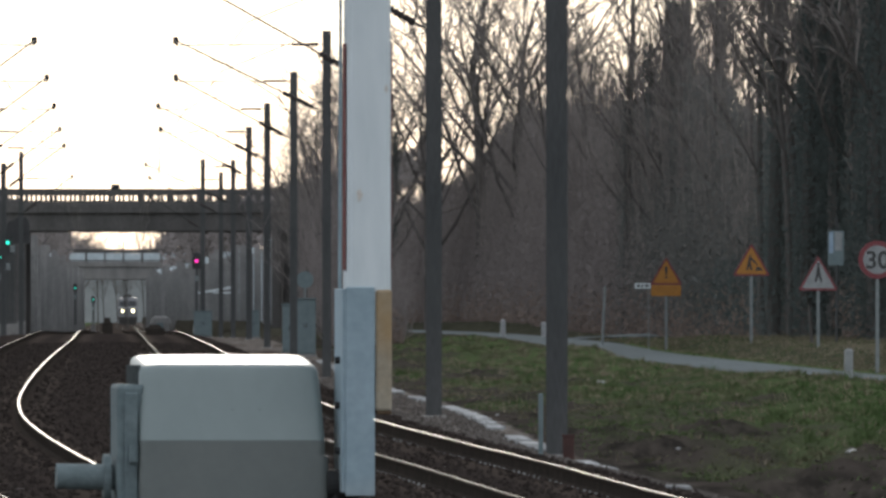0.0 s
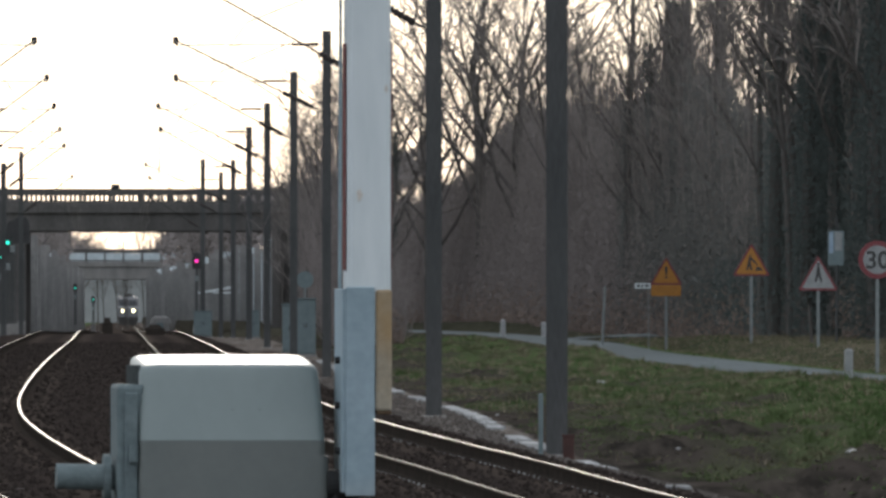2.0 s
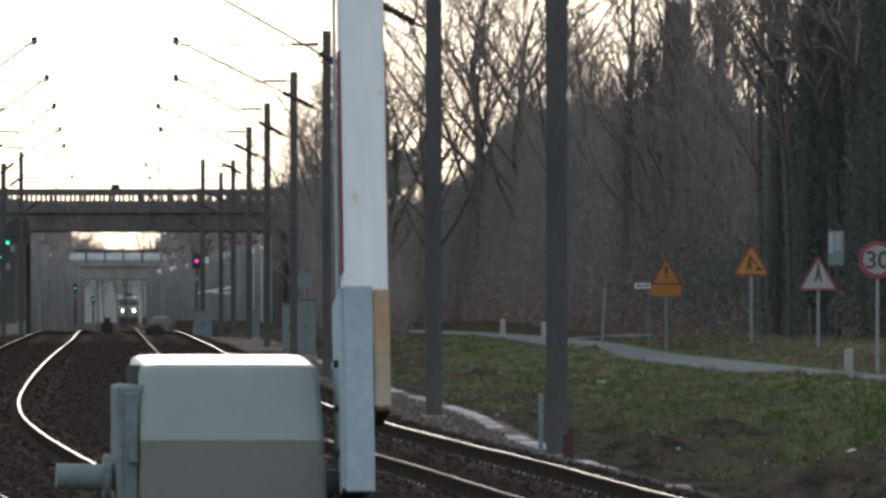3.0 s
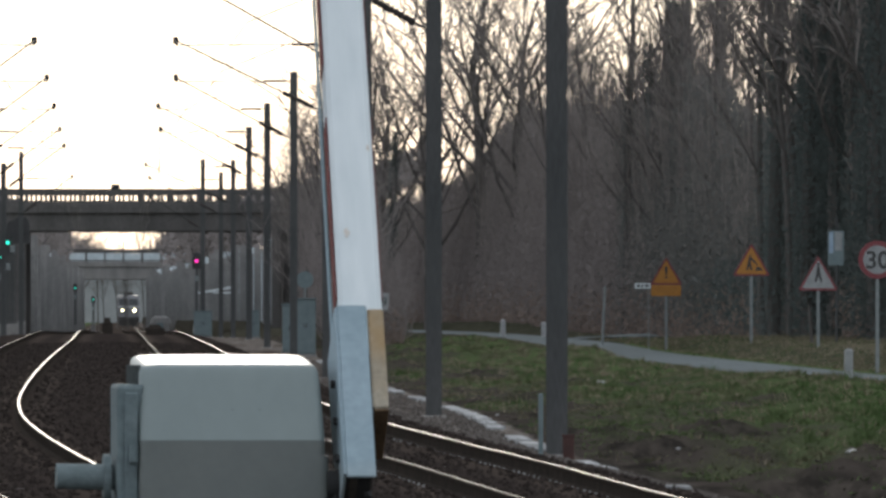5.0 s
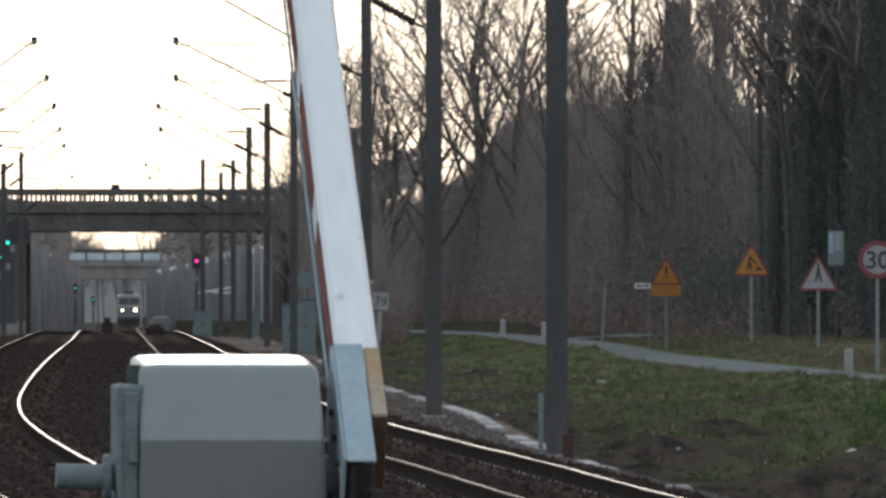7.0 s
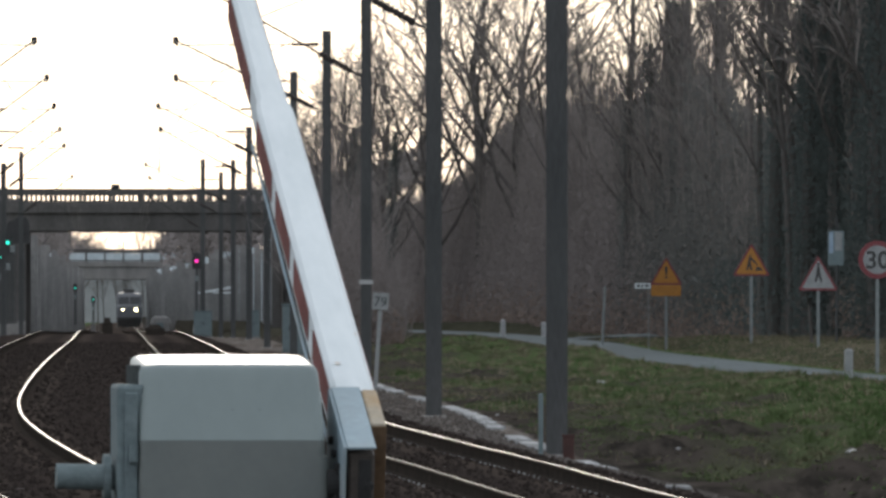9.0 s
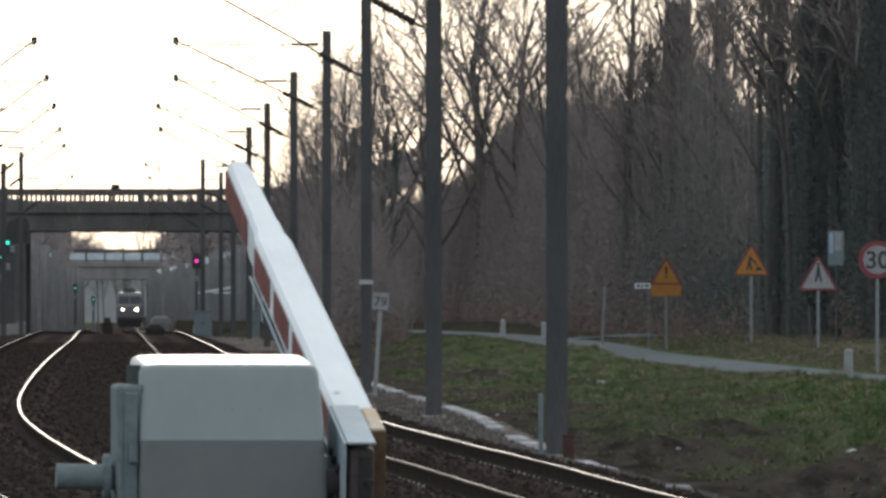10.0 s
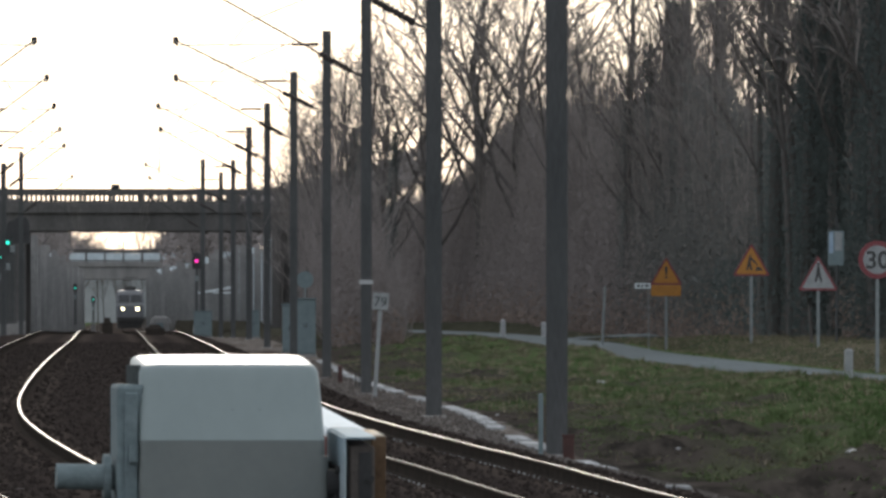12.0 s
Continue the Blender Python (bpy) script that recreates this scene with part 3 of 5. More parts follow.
def build_catenary():
    ends = []
    mast(-13.6, 640.0, curve_at(CESS_Z, 640.0), 10.1, 2.9, -1)
    for i, (x, y) in enumerate(RIGHT_MASTS):
        reach = x - (rail_u(y) - 0.75) + (0.15 if i % 2 else -0.15)
        base = curve_at(CESS_Z, y)
        mast(x, y, base, 8.85 - base, reach, -1, width=0.26 if i < 2 else 0.22, white_band=(i == 2))
        ends.append((x - reach, y))
    left = []
    for y in (138.0, 186.0, 234.0, 282.0, 330.0, 378.0, 426.0, 465.0, 556.0):
        x = rail_s(y) - 1.5 - 1.75
        base = curve_at(CESS_Z, y)
        reach = (rail_s(y) - 0.75) - x
        mast(x, y, base, {465.0: 8.0, 556.0: 9.8}.get(y, 8.85) - base, reach, 1, width=0.22)
        left.append((x + reach, y))
    for line, fn in ((ends, rail_u), (left, rail_s)):
        pts = [(fn(88) - 0.75, 88.0)] + line + [(fn(620) - 0.75, 620.0), (fn(700) - 0.75, 700.0)]
        m = empty("overhead_line", pose(0, 0, 0), "thin copper messenger and contact wires over the track", "overhead wire", "overhead wires over the tracks")
        bm, bc = bmesh.new(), bmesh.new()
        for (x0, y0), (x1, y1) in zip(pts[:-1], pts[1:]):
            prev = None
            for k in range(9):
                t = k / 8
                x, y = x0 + (x1 - x0) * t, y0 + (y1 - y0) * t
                zc = rail_z(y) + 5.52
                zm = rail_z(y) + 7.62 - 1.1 * 4 * t * (1 - t)
                if prev:
                    add_rod(bm, prev[0], (x, y, zm), 0.005, sides=4)
                    add_rod(bc, prev[1], (x, y, zc), 0.005, sides=4)
                if 0 < k < 8:
                    part("dropper_wire", rod((x, y, zc), (x, y, zm), 0.003, sides=3), M_WIRE, m)
                prev = ((x, y, zm), (x, y, zc))
        part("messenger_wire", bm, M_WIRE, m)
        part("contact_wire", bc, M_WIRE, m)


build_catenary()


# ---- overbridges and cutting walls ----
def overbridge(y, x0, x1, left_face, right_face, soffit, top, rail_top, depth, foot, label, posts, panels=False, concrete=None):
    concrete = concrete or M_BRIDGE
    b = empty("overbridge", pose(0, y, 0), label, "bridge")
    part("deck", box(x0, 0, soffit, x1, depth, top, 0.05, 1), concrete, b)
    part("edge_beam", box(x0, -0.25, top - 0.55, x1, -0.004, top + 0.05, 0.03, 1), concrete, b)
    part("abutment", box(x0, 0.5, foot, left_face, depth - 0.5, soffit - 0.004), concrete, b)
    part("abutment", box(right_face, 0.5, foot, x1, depth - 0.5, soffit - 0.004), concrete, b)
    if panels:
        x = x0
        while x < x1 - 1:
            part("parapet_panel", box(x + 0.1, 0.03, top + 0.06, x + posts - 0.1, 0.09, top + 1.05), M_WALL, b)
            x += posts
    else:
        part("service_box", box(-21.0, -0.1, rail_top, -20.45, 0.3, rail_top + 0.28, 0.03, 1), M_DARK, b)
    for yy in (0.0, depth - 0.2):
        rl = part("parapet_rail", box(x0, yy, rail_top - 0.34, x1, yy + 0.12, rail_top, 0.01, 1), M_BRIDGE, b)
        part("lower_rail", box(x0, yy + 0.02, top + 0.10, x1, yy + 0.1, top + 0.24), M_BRIDGE, rl)
        x = x0
        k = 0
        while x < x1:
            w = 0.24 if k % 3 == 0 else 0.16
            part("parapet_post", box(x - w / 2, yy + 0.01, top + 0.05, x + w / 2, yy + 0.11, rail_top - 0.34), M_BRIDGE, b)
            x += posts
            k += 1
    return b


def build_cutting():
    p = empty("bridge_pier", pose(-10.55, 714.2, 0), "dark concrete pier at the bridge mouth", "pier")
    part("shaft", box(-0.26, 0, 0.0, 0.26, 1.0, 6.9, 0.04, 1), M_BRIDGE, p)
    part("cap", box(-0.34, -0.05, 6.9, 0.34, 1.05, 7.04, 0.02, 1), M_BRIDGE, p)
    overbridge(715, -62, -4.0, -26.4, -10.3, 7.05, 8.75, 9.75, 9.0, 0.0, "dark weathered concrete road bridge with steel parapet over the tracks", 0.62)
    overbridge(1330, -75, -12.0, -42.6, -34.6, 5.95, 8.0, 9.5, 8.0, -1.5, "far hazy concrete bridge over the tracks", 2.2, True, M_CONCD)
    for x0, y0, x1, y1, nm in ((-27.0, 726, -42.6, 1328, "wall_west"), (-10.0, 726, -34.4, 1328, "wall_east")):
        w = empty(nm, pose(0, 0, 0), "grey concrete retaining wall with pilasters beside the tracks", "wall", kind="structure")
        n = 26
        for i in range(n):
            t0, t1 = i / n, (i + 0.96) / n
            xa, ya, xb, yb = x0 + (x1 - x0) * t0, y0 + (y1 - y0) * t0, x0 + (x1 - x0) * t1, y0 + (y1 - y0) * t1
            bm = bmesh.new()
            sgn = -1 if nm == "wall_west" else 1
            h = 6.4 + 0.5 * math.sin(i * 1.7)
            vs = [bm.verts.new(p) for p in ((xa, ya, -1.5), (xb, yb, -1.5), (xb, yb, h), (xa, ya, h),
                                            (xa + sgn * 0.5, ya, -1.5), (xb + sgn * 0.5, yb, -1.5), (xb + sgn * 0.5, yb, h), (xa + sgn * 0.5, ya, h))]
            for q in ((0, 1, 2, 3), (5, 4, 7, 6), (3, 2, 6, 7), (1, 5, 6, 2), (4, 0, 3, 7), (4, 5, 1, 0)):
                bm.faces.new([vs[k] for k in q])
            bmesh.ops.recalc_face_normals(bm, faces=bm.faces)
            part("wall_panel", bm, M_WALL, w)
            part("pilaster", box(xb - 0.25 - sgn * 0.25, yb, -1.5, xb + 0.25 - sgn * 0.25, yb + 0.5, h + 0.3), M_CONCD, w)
    # plain backdrop past the second bridge, with haze painted in and a glow
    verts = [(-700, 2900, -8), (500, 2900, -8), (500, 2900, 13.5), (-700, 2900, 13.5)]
    tagged(new("backdrop", mesh_from("backdrop", verts, [(0, 1, 2, 3)], M_HAZE)), "pale backdrop beyond the far bridge, haze and glow in its colour", "backdrop", kind="structure")


build_cutting()


# ---- level crossing barrier close to the camera ----
def ring(bm, z, x0, x1, y0, y1, r, n=5):
    vs = []
    for cx, cy, a0 in ((x1 - r, y1 - r, 0), (x0 + r, y1 - r, 90), (x0 + r, y0 + r, 180), (x1 - r, y0 + r, 270)):
        for k in range(n):
            a = radians(a0 + 90 * k / (n - 1))
            vs.append(bm.verts.new((cx + r * math.cos(a), cy + r * math.sin(a), z)))
    return vs


def loft(rings, cap_top=True, cap_bottom=True):
    bm = bmesh.new()
    rows = [ring(bm, *r) for r in rings]
    n = len(rows[0])
    for a, b in zip(rows[:-1], rows[1:]):
        for k in range(n):
            bm.faces.new((a[k], a[(k + 1) % n], b[(k + 1) % n], b[k]))
    if cap_top:
        bm.faces.new(rows[-1])
    if cap_bottom:
        bm.faces.new(rows[0][::-1])
    return bm


def build_barrier_machine():
    g = ground_z(-0.56, 30.0)
    b = empty("barrier_machine", pose(-0.556, 30.0, 0, 0, 0, 5.4), "cream-white level crossing barrier machine with rounded metal hood on a pedestal", "barrier machine")
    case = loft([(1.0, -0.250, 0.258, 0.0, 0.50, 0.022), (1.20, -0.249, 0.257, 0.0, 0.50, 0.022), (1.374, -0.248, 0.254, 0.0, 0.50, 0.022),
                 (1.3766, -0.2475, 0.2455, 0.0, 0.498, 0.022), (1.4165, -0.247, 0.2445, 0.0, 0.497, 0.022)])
    part("lower_case", case, M_BOXLOW, b, "cream lower case, shade in its darker paint", smooth=False)
    hood_bm = loft([(1.4168, -0.247, 0.2445, 0.0, 0.497, 0.022), (1.4185, -0.247, 0.2445, 0.0007, 0.497, 0.022), (1.50, -0.247, 0.240, 0.032, 0.494, 0.022),
                    (1.58, -0.246, 0.2345, 0.063, 0.490, 0.024), (1.598, -0.2455, 0.2325, 0.070, 0.487, 0.026),
                    (1.607, -0.243, 0.229, 0.0745, 0.484, 0.030), (1.6135, -0.238, 0.2225, 0.081, 0.478, 0.034),
                    (1.6175, -0.229, 0.213, 0.091, 0.470, 0.038), (1.6194, -0.215, 0.198, 0.106, 0.456, 0.042), (1.6200, -0.15, 0.14, 0.16, 0.40, 0.042)])
    for v in hood_bm.verts:
        v.co.z += max(v.co.y - 0.07, 0.0) * 0.062 * smooth01(1.57, 1.612, v.co.z)
    hood = part("hood", hood_bm, M_BOX, b, "cream-white rounded hood", smooth=True)
    # dark sheet over the hood's left side: its shade put into colour
    part("hood_side_shade", box(-0.2545, 0.10, 1.43, -0.240, 0.46, 1.617, 0.002, 1), M_DULLGREY, b, "dark sheet for the shaded side of the hood")
    for sx in (0.0, 0.072):
        part("rivet", rod((sx, 0.037, 1.497), (sx, 0.0305, 1.4985), 0.005, sides=10), M_BOX, hood)
    for sx in (-0.165, 0.165):
        for sz in (1.355 - 0.055, 1.355 - 0.09):
            part("screw", rod((sx, 0.006, sz), (sx, -0.004, sz), 0.007, sides=10), M_BOXLOW, b)
    part("side_housing", loft([(1.0, -0.288, -0.235, 0.05, 0.33, 0.012), (1.30, -0.306, -0.235, 0.05, 0.33, 0.012), (1.555, -0.306, -0.235, 0.05, 0.33, 0.012),
                               (1.566, -0.301, -0.235, 0.056, 0.325, 0.012)]), M_CAB, b, "pale grey-green side housing", smooth=False)
    part("hinge", rod((-0.262, 0.03, 1.36), (-0.262, 0.03, 1.405), 0.013), M_CAB, b)
    part("door_strip", box(-0.286, 0.038, 1.0, -0.25, 0.052, 1.545, 0.004, 1), M_CAB, b)
    stub = part("shaft_stub", rod((-0.30, 0.16, 1.318), (-0.462, 0.16, 1.321), 0.034, sides=24), M_CAB, b, "pale cylindrical shaft cover", smooth=False)
    part("flange", rod((-0.318, 0.16, 1.318), (-0.336, 0.16, 1.318), 0.062, sides=24), M_CAB, stub)
    part("drive_shaft", rod((0.25, 0.03, 1.30), (0.34, 0.03, 1.30), 0.04, sides=20), M_DARK, b, "dark steel drive shaft")
    part("shaft_block", box(0.262, 0.0, 1.0, 0.285, 0.12, 1.33, 0.008, 1), M_DARK, b)
    part("pedestal", box(-0.2, 0.06, g - 0.05, 0.2, 0.34, 1.0, 0.02, 2), M_CONCD, b, "grey concrete pedestal")


def build_boom():
    boom = empty("barrier_boom", pose(-0.200, 30.0, 1.37, 90, 0, 5.27), "white tapered crossing barrier boom with red side bands, swinging down", "barrier boom")
    # main section and slimmer tip, laid along +y
    def section(y, w, d):
        return [(-w, y, 0.05 - d), (w, y, 0.05 - d), (w + 0.0, y, 0.05 - 0.012), (w - 0.012, y, 0.05), (0.0, y, 0.053), (-w + 0.012, y, 0.05), (-w, y, 0.05 - 0.012)]
    def tube(name, secs, label=""):
        bm = bmesh.new()
        rows = [[bm.verts.new(p) for p in section(*s)] for s in secs]
        n = len(rows[0])
        for a, b in zip(rows[:-1], rows[1:]):
            for k in range(n):
                bm.faces.new((a[k], a[(k + 1) % n], b[(k + 1) % n], b[k]))
        bm.faces.new(rows[0])
        bm.faces.new(rows[-1][::-1])
        bmesh.ops.recalc_face_normals(bm, faces=bm.faces)
        return part(name, bm, M_BOOMW, boom, label)
    main = tube("main_section", [(0.30, 0.0585, 0.13), (0.9, 0.0580, 0.13), (2.0, 0.0570, 0.125), (3.28, 0.0555, 0.12), (3.36, 0.0535, 0.12), (3.42, 0.0490, 0.117)], "white aluminium main section")
    tip = tube("tip_section", [(3.60, 0.0420, 0.1145), (3.75, 0.0415, 0.114), (4.2, 0.039, 0.11), (4.72, 0.035, 0.108), (4.75, 0.033, 0.10)], "slimmer white tip section")
    tube("sleeve", [(3.40, 0.0455, 0.1165), (3.66, 0.0450, 0.1155), (3.70, 0.0435, 0.115)], "white clamping sleeve")
    for y0, y1, w in ((0.50, 1.10, 0.0584), (1.28, 1.80, 0.0576), (1.98, 2.50, 0.0566), (2.68, 3.26, 0.0556), (3.76, 4.72, 0.0412)):
        for sx in (-1, 1):
            bm = bmesh.new()
            wa = w + 0.004
            wb = (w if y1 < 3.5 else 0.0365) + 0.004
            for yy, ww in ((y0, wa), (y1, wb)):
                for zz in (0.030, -0.055):
                    bm.verts.new((sx * ww, yy, zz))
                    bm.verts.new((sx * (ww - 0.003), yy, zz))
            v = list(bm.verts)
            for q in ((0, 2, 6, 4), (1, 5, 7, 3), (0, 4, 5, 1), (2, 3, 7, 6), (0, 1, 3, 2), (4, 6, 7, 5)):
                bm.faces.new([v[i] for i in q])
            bmesh.ops.recalc_face_normals(bm, faces=bm.faces)
            part("red_band", bm, M_BOOMR, main if y1 < 3.5 else tip, "red reflective band")
    # old scuffs and rust smears on the white paint
    rng = random.Random(2)
    for sx, sy, r in ((-0.026, 0.70, 0.009), (0.045, 0.98, 0.006)):
        bm = bmesh.new()
        vs = [bm.verts.new((sx + r * rng.uniform(0.5, 1.2) * math.cos(a * math.pi / 5), sy + 2.0 * r * rng.uniform(0.4, 1.2) * math.sin(a * math.pi / 5), 0.0545)) for a in range(10)]
        bm.faces.new(vs)
        part("scuff", bm, M_SCUFF, main, "brownish scuff")
    part("stay_rod", rod((-0.066, 0.40, -0.100), (-0.060, 3.40, -0.082), 0.0045, sides=8), M_GREYBLUE, boom, "thin pale stay rod under the boom")
    br = part("bracket_plate", box(-0.064, -0.10, 0.054, 0.014, 0.455, 0.062, 0.003, 1), M_GREYBLUE, boom, "pale blue-grey bracket plate")
    part("bracket_cheek", box(-0.072, -0.09, -0.20, -0.064, 0.45, 0.058, 0.002, 1), M_GREYBLUE, br)
    part("ochre_cheek", box(0.015, 0.126, -0.18, 0.060, 0.448, 0.057, 0.008, 2), M_OCHRE, boom, "rust-stained ochre cheek plate")
    # brown end sheet: rust tone plus the end's shadow put into colour
    part("cheek_end", box(0.020, 0.118, -0.178, 0.059, 0.125, 0.052, 0.002, 1), M_BROWN, boom, "rusty brown cheek end darkened as in shade")
    root = part("root_block", box(-0.056, -0.075, -0.19, 0.013, 0.30, 0.036, 0.006, 1), M_ROOT, boom, "dark brown steel root block")
    part("root_plate", box(-0.030, -0.079, -0.15, 0.004, -0.0755, 0.02, 0.001, 1), M_DARK, root, "dark plate on the root block")
    for sy in (0.02, 0.14, 0.26):
        part("bolt", rod((-0.060, sy, -0.03), (-0.084, sy, -0.03), 0.011, sides=6), M_DARK, br)
    for sz in (-0.05, -0.13):
        part("bolt", rod((0.0, -0.074, sz), (0.0, -0.092, sz), 0.011, sides=6), M_DARK, br)
    return boom


BOOM_ANGLE = [(0.0, 90.0), (1.0, 90.0), (2.0, 90.0), (2.3, 89.4), (2.5, 87.5), (2.75, 83.6), (3.0, 79.5), (3.2, 77.0), (4.0, 67.0), (4.8, 57.2), (5.0, 54.8),
              (5.5, 49.5), (6.0, 43.9), (6.5, 39.0), (7.0, 33.8), (7.2, 32.0), (8.0, 24.5), (8.8, 18.0), (9.0, 16.4), (9.5, 12.3),
              (10.0, 9.7), (10.5, 7.75), (11.0, 5.8), (11.5, 3.75), (12.0, 2.0)]


# ---- train ----
def build_train():
    t = empty("locomotive", pose(rail_u(1640) - 0.75, 1640, rail_z(1640), 0, 0, 1.63), "grey electric locomotive with two lit headlamps pulling towards the crossing", "locomotive")
    # nose profile is lofted along y: front at y = 0
    def rect(y, w, z0, z1, r):
        pts = []
        for cx, cz, a0 in ((w - r, z1 - r, 0), (-w + r, z1 - r, 90)):
            for k in range(5):
                a = radians(a0 + 90 * k / 4)
                pts.append((cx + r * math.cos(a), y, cz + r * math.sin(a)))
        return pts + [(-w, y, z0), (w, y, z0)]
    bm = bmesh.new()
    rows = [[bm.verts.new(p) for p in rect(*s)] for s in ((0.0, 1.36, 1.0, 2.25, 0.1), (0.12, 1.43, 1.0, 2.65, 0.15), (0.45, 1.44, 1.0, 3.55, 0.3), (0.8, 1.46, 1.0, 4.02, 0.42), (1.6, 1.48, 1.0, 4.1, 0.45), (17.0, 1.48, 1.0, 4.1, 0.45))]
    n = len(rows[0])
    for a, b in zip(rows[:-1], rows[1:]):
        for k in range(n):
            bm.faces.new((a[k], a[(k + 1) % n], b[(k + 1) % n], b[k]))
    bm.faces.new(rows[0])
    bm.faces.new(rows[-1][::-1])
    bmesh.ops.recalc_face_normals(bm, faces=bm.faces)
    body = part("body", bm, M_LOCO, t, "grey and white painted body")
    for x0, x1 in ((-1.22, -0.08), (0.08, 1.22)):
        bm = bmesh.new()
        vs = [bm.verts.new(p) for p in ((x0, 0.08, 2.84), (x1, 0.08, 2.84), (x1 * 0.97, 0.40, 3.62), (x0 * 0.97, 0.40, 3.62),
                                        (x0, 0.4, 2.84), (x1, 0.4, 2.84), (x1 * 0.97, 0.7, 3.62), (x0 * 0.97, 0.7, 3.62))]
        for q in ((0, 1, 2, 3), (5, 4, 7, 6), (3, 2, 6, 7), (1, 5, 6, 2), (4, 0, 3, 7), (4, 5, 1, 0)):
            bm.faces.new([vs[k] for k in q])
        bmesh.ops.recalc_face_normals(bm, faces=bm.faces)
        part("windscreen", bm, M_GLASS, body, "dark windscreen pane")
    part("white_band", box(-1.40, -0.05, 2.44, 1.40, 0.0, 2.72, 0.02, 1), M_WHITE, body, "white band under the windscreen")
    for x in (-0.77, 0.77):
        lamp = part("headlamp", rod((x, 0.05, 2.14), (x, -0.06, 2.14), 0.22, sides=16), M_LOCOD, t)
        part("lens", rod((x, -0.062, 2.14), (x, -0.075, 2.14), 0.12 if x < 0 else 0.17, sides=16), M_HEAD, lamp, "bright warm headlamp lens")
        bf = part("buffer", rod((x, 0.0, 1.02), (x, -0.55, 1.02), 0.1, sides=12), M_LOCOD, t)
        part("buffer_plate", rod((x, -0.55, 1.02), (x, -0.6, 1.02), 0.25, sides=16), M_LOCOD, bf)
    part("front_beam", box(-1.4, -0.05, 0.72, 1.4, 0.4, 1.28, 0.04, 1), M_LOCOD, t, "dark buffer beam")
    part("snow_plough", prism([(-1.25, 0.15), (1.25, 0.15), (1.3, 0.7), (-1.3, 0.7)], 0.2), M_LOCOD, t)
    part("coupling", box(-0.12, -0.35, 0.85, 0.12, 0.0, 1.1, 0.03, 1), M_LOCOD, t)
    for y in (3.2, 13.0):
        bogie = part("bogie", box(-1.2, y - 1.6, 0.35, 1.2, y + 1.6, 1.0, 0.05, 1), M_LOCOD, t)
        for wy in (y - 1.3, y + 1.3):
            for wx in (-0.75, 0.75):
                part("wheel", rod((wx - 0.06, wy, 0.6), (wx + 0.06, wy, 0.6), 0.6, sides=24), M_LOCOD, bogie)
    part("roof_equipment", box(-0.62, 1.6, 4.08, 0.62, 6.0, 4.5, 0.08, 1), M_LOCOD, t, "dark roof equipment")
    pan = part("pantograph", rod((0, 12.0, 4.0), (0, 13.4, 4.9), 0.04), M_LOCOD, t)
    part("pantograph_arm", rod((0, 13.4, 4.9), (0, 12.2, 5.5), 0.03), M_LOCOD, pan)
    part("pantograph_head", box(-0.8, 12.1, 5.46, 0.8, 12.35, 5.52), M_LOCOD, pan)
    return t


build_barrier_machine()
BOOM = build_boom()
TRAIN = build_train()


# ---- signals, cabinets and markers by the line ----
def signal(x, y, light_z, lens, label, head=(0.27, 0.55, 0.5), lens_r=0.095):
    g = ground_z(x, y)
    s = empty("railway_signal", pose(x, y, 0), label, "railway signal")
    w, up, down = head
    part("post", rod((0, 0.08, g - 0.2), (0, 0.08, light_z + up), 0.075, sides=10), M_MAST, s)
    pts = [(-w, light_z - down), (w, light_z - down), (w, light_z + up - w)] + \
          [(w * math.cos(radians(a)), light_z + up - w + w * math.sin(radians(a))) for a in range(15, 180, 15)] + [(-w, light_z + up - w)]
    hd = part("backplate", prism(pts, 0.05), M_BLACK, s, "black rounded backplate")
    part("lamp_hood", rod((0, 0.0, light_z), (0, -0.22, light_z), 0.16, sides=14), M_BLACK, hd)
    if lens:
        part("lens", rod((0, -0.221, light_z), (0, -0.235, light_z), lens_r, sides=14), lens, hd, "glowing signal lens")
    part("identity_plate", box(-0.12, -0.03, light_z - down - 0.75, 0.12, 0.0, light_z - down - 0.4), M_POLE, s, "small pale identity plate")
    part("ladder", box(0.12, 0.12, g, 0.16, 0.16, light_z + 0.2), M_MAST, s)
    part("base_box", box(-0.22, -0.1, g - 0.05, 0.22, 0.25, g + 0.7, 0.03, 1), M_CONCD, s)
    return s


def cabinet(x, y, w, d, h, label):
    g = ground_z(x, y)
    c = empty("relay_cabinet", pose(x, y, g), label, "cabinet")
    part("body", box(-w / 2, 0, 0.08, w / 2, d, h, 0.015, 1), M_CAB, c)
    part("plinth", box(-w / 2 - 0.03, -0.03, -0.2, w / 2 + 0.03, d + 0.03, 0.08), M_CONCD, c)
    part("roof_cap", box(-w / 2 - 0.03, -0.04, h + 0.001, w / 2 + 0.03, d + 0.04, h + 0.05, 0.01, 1), M_CAB, c)
    for k in (-1, 1):
        dr = part("door", box(k * w / 4 - w / 4 + 0.015, -0.015, 0.14, k * w / 4 + w / 4 - 0.015, -0.001, h - 0.06), M_CAB, c)
        part("handle", box(k * 0.04 - 0.012, -0.03, h * 0.5, k * 0.04 + 0.012, -0.015, h * 0.5 + 0.14), M_DARK, dr)
    return c


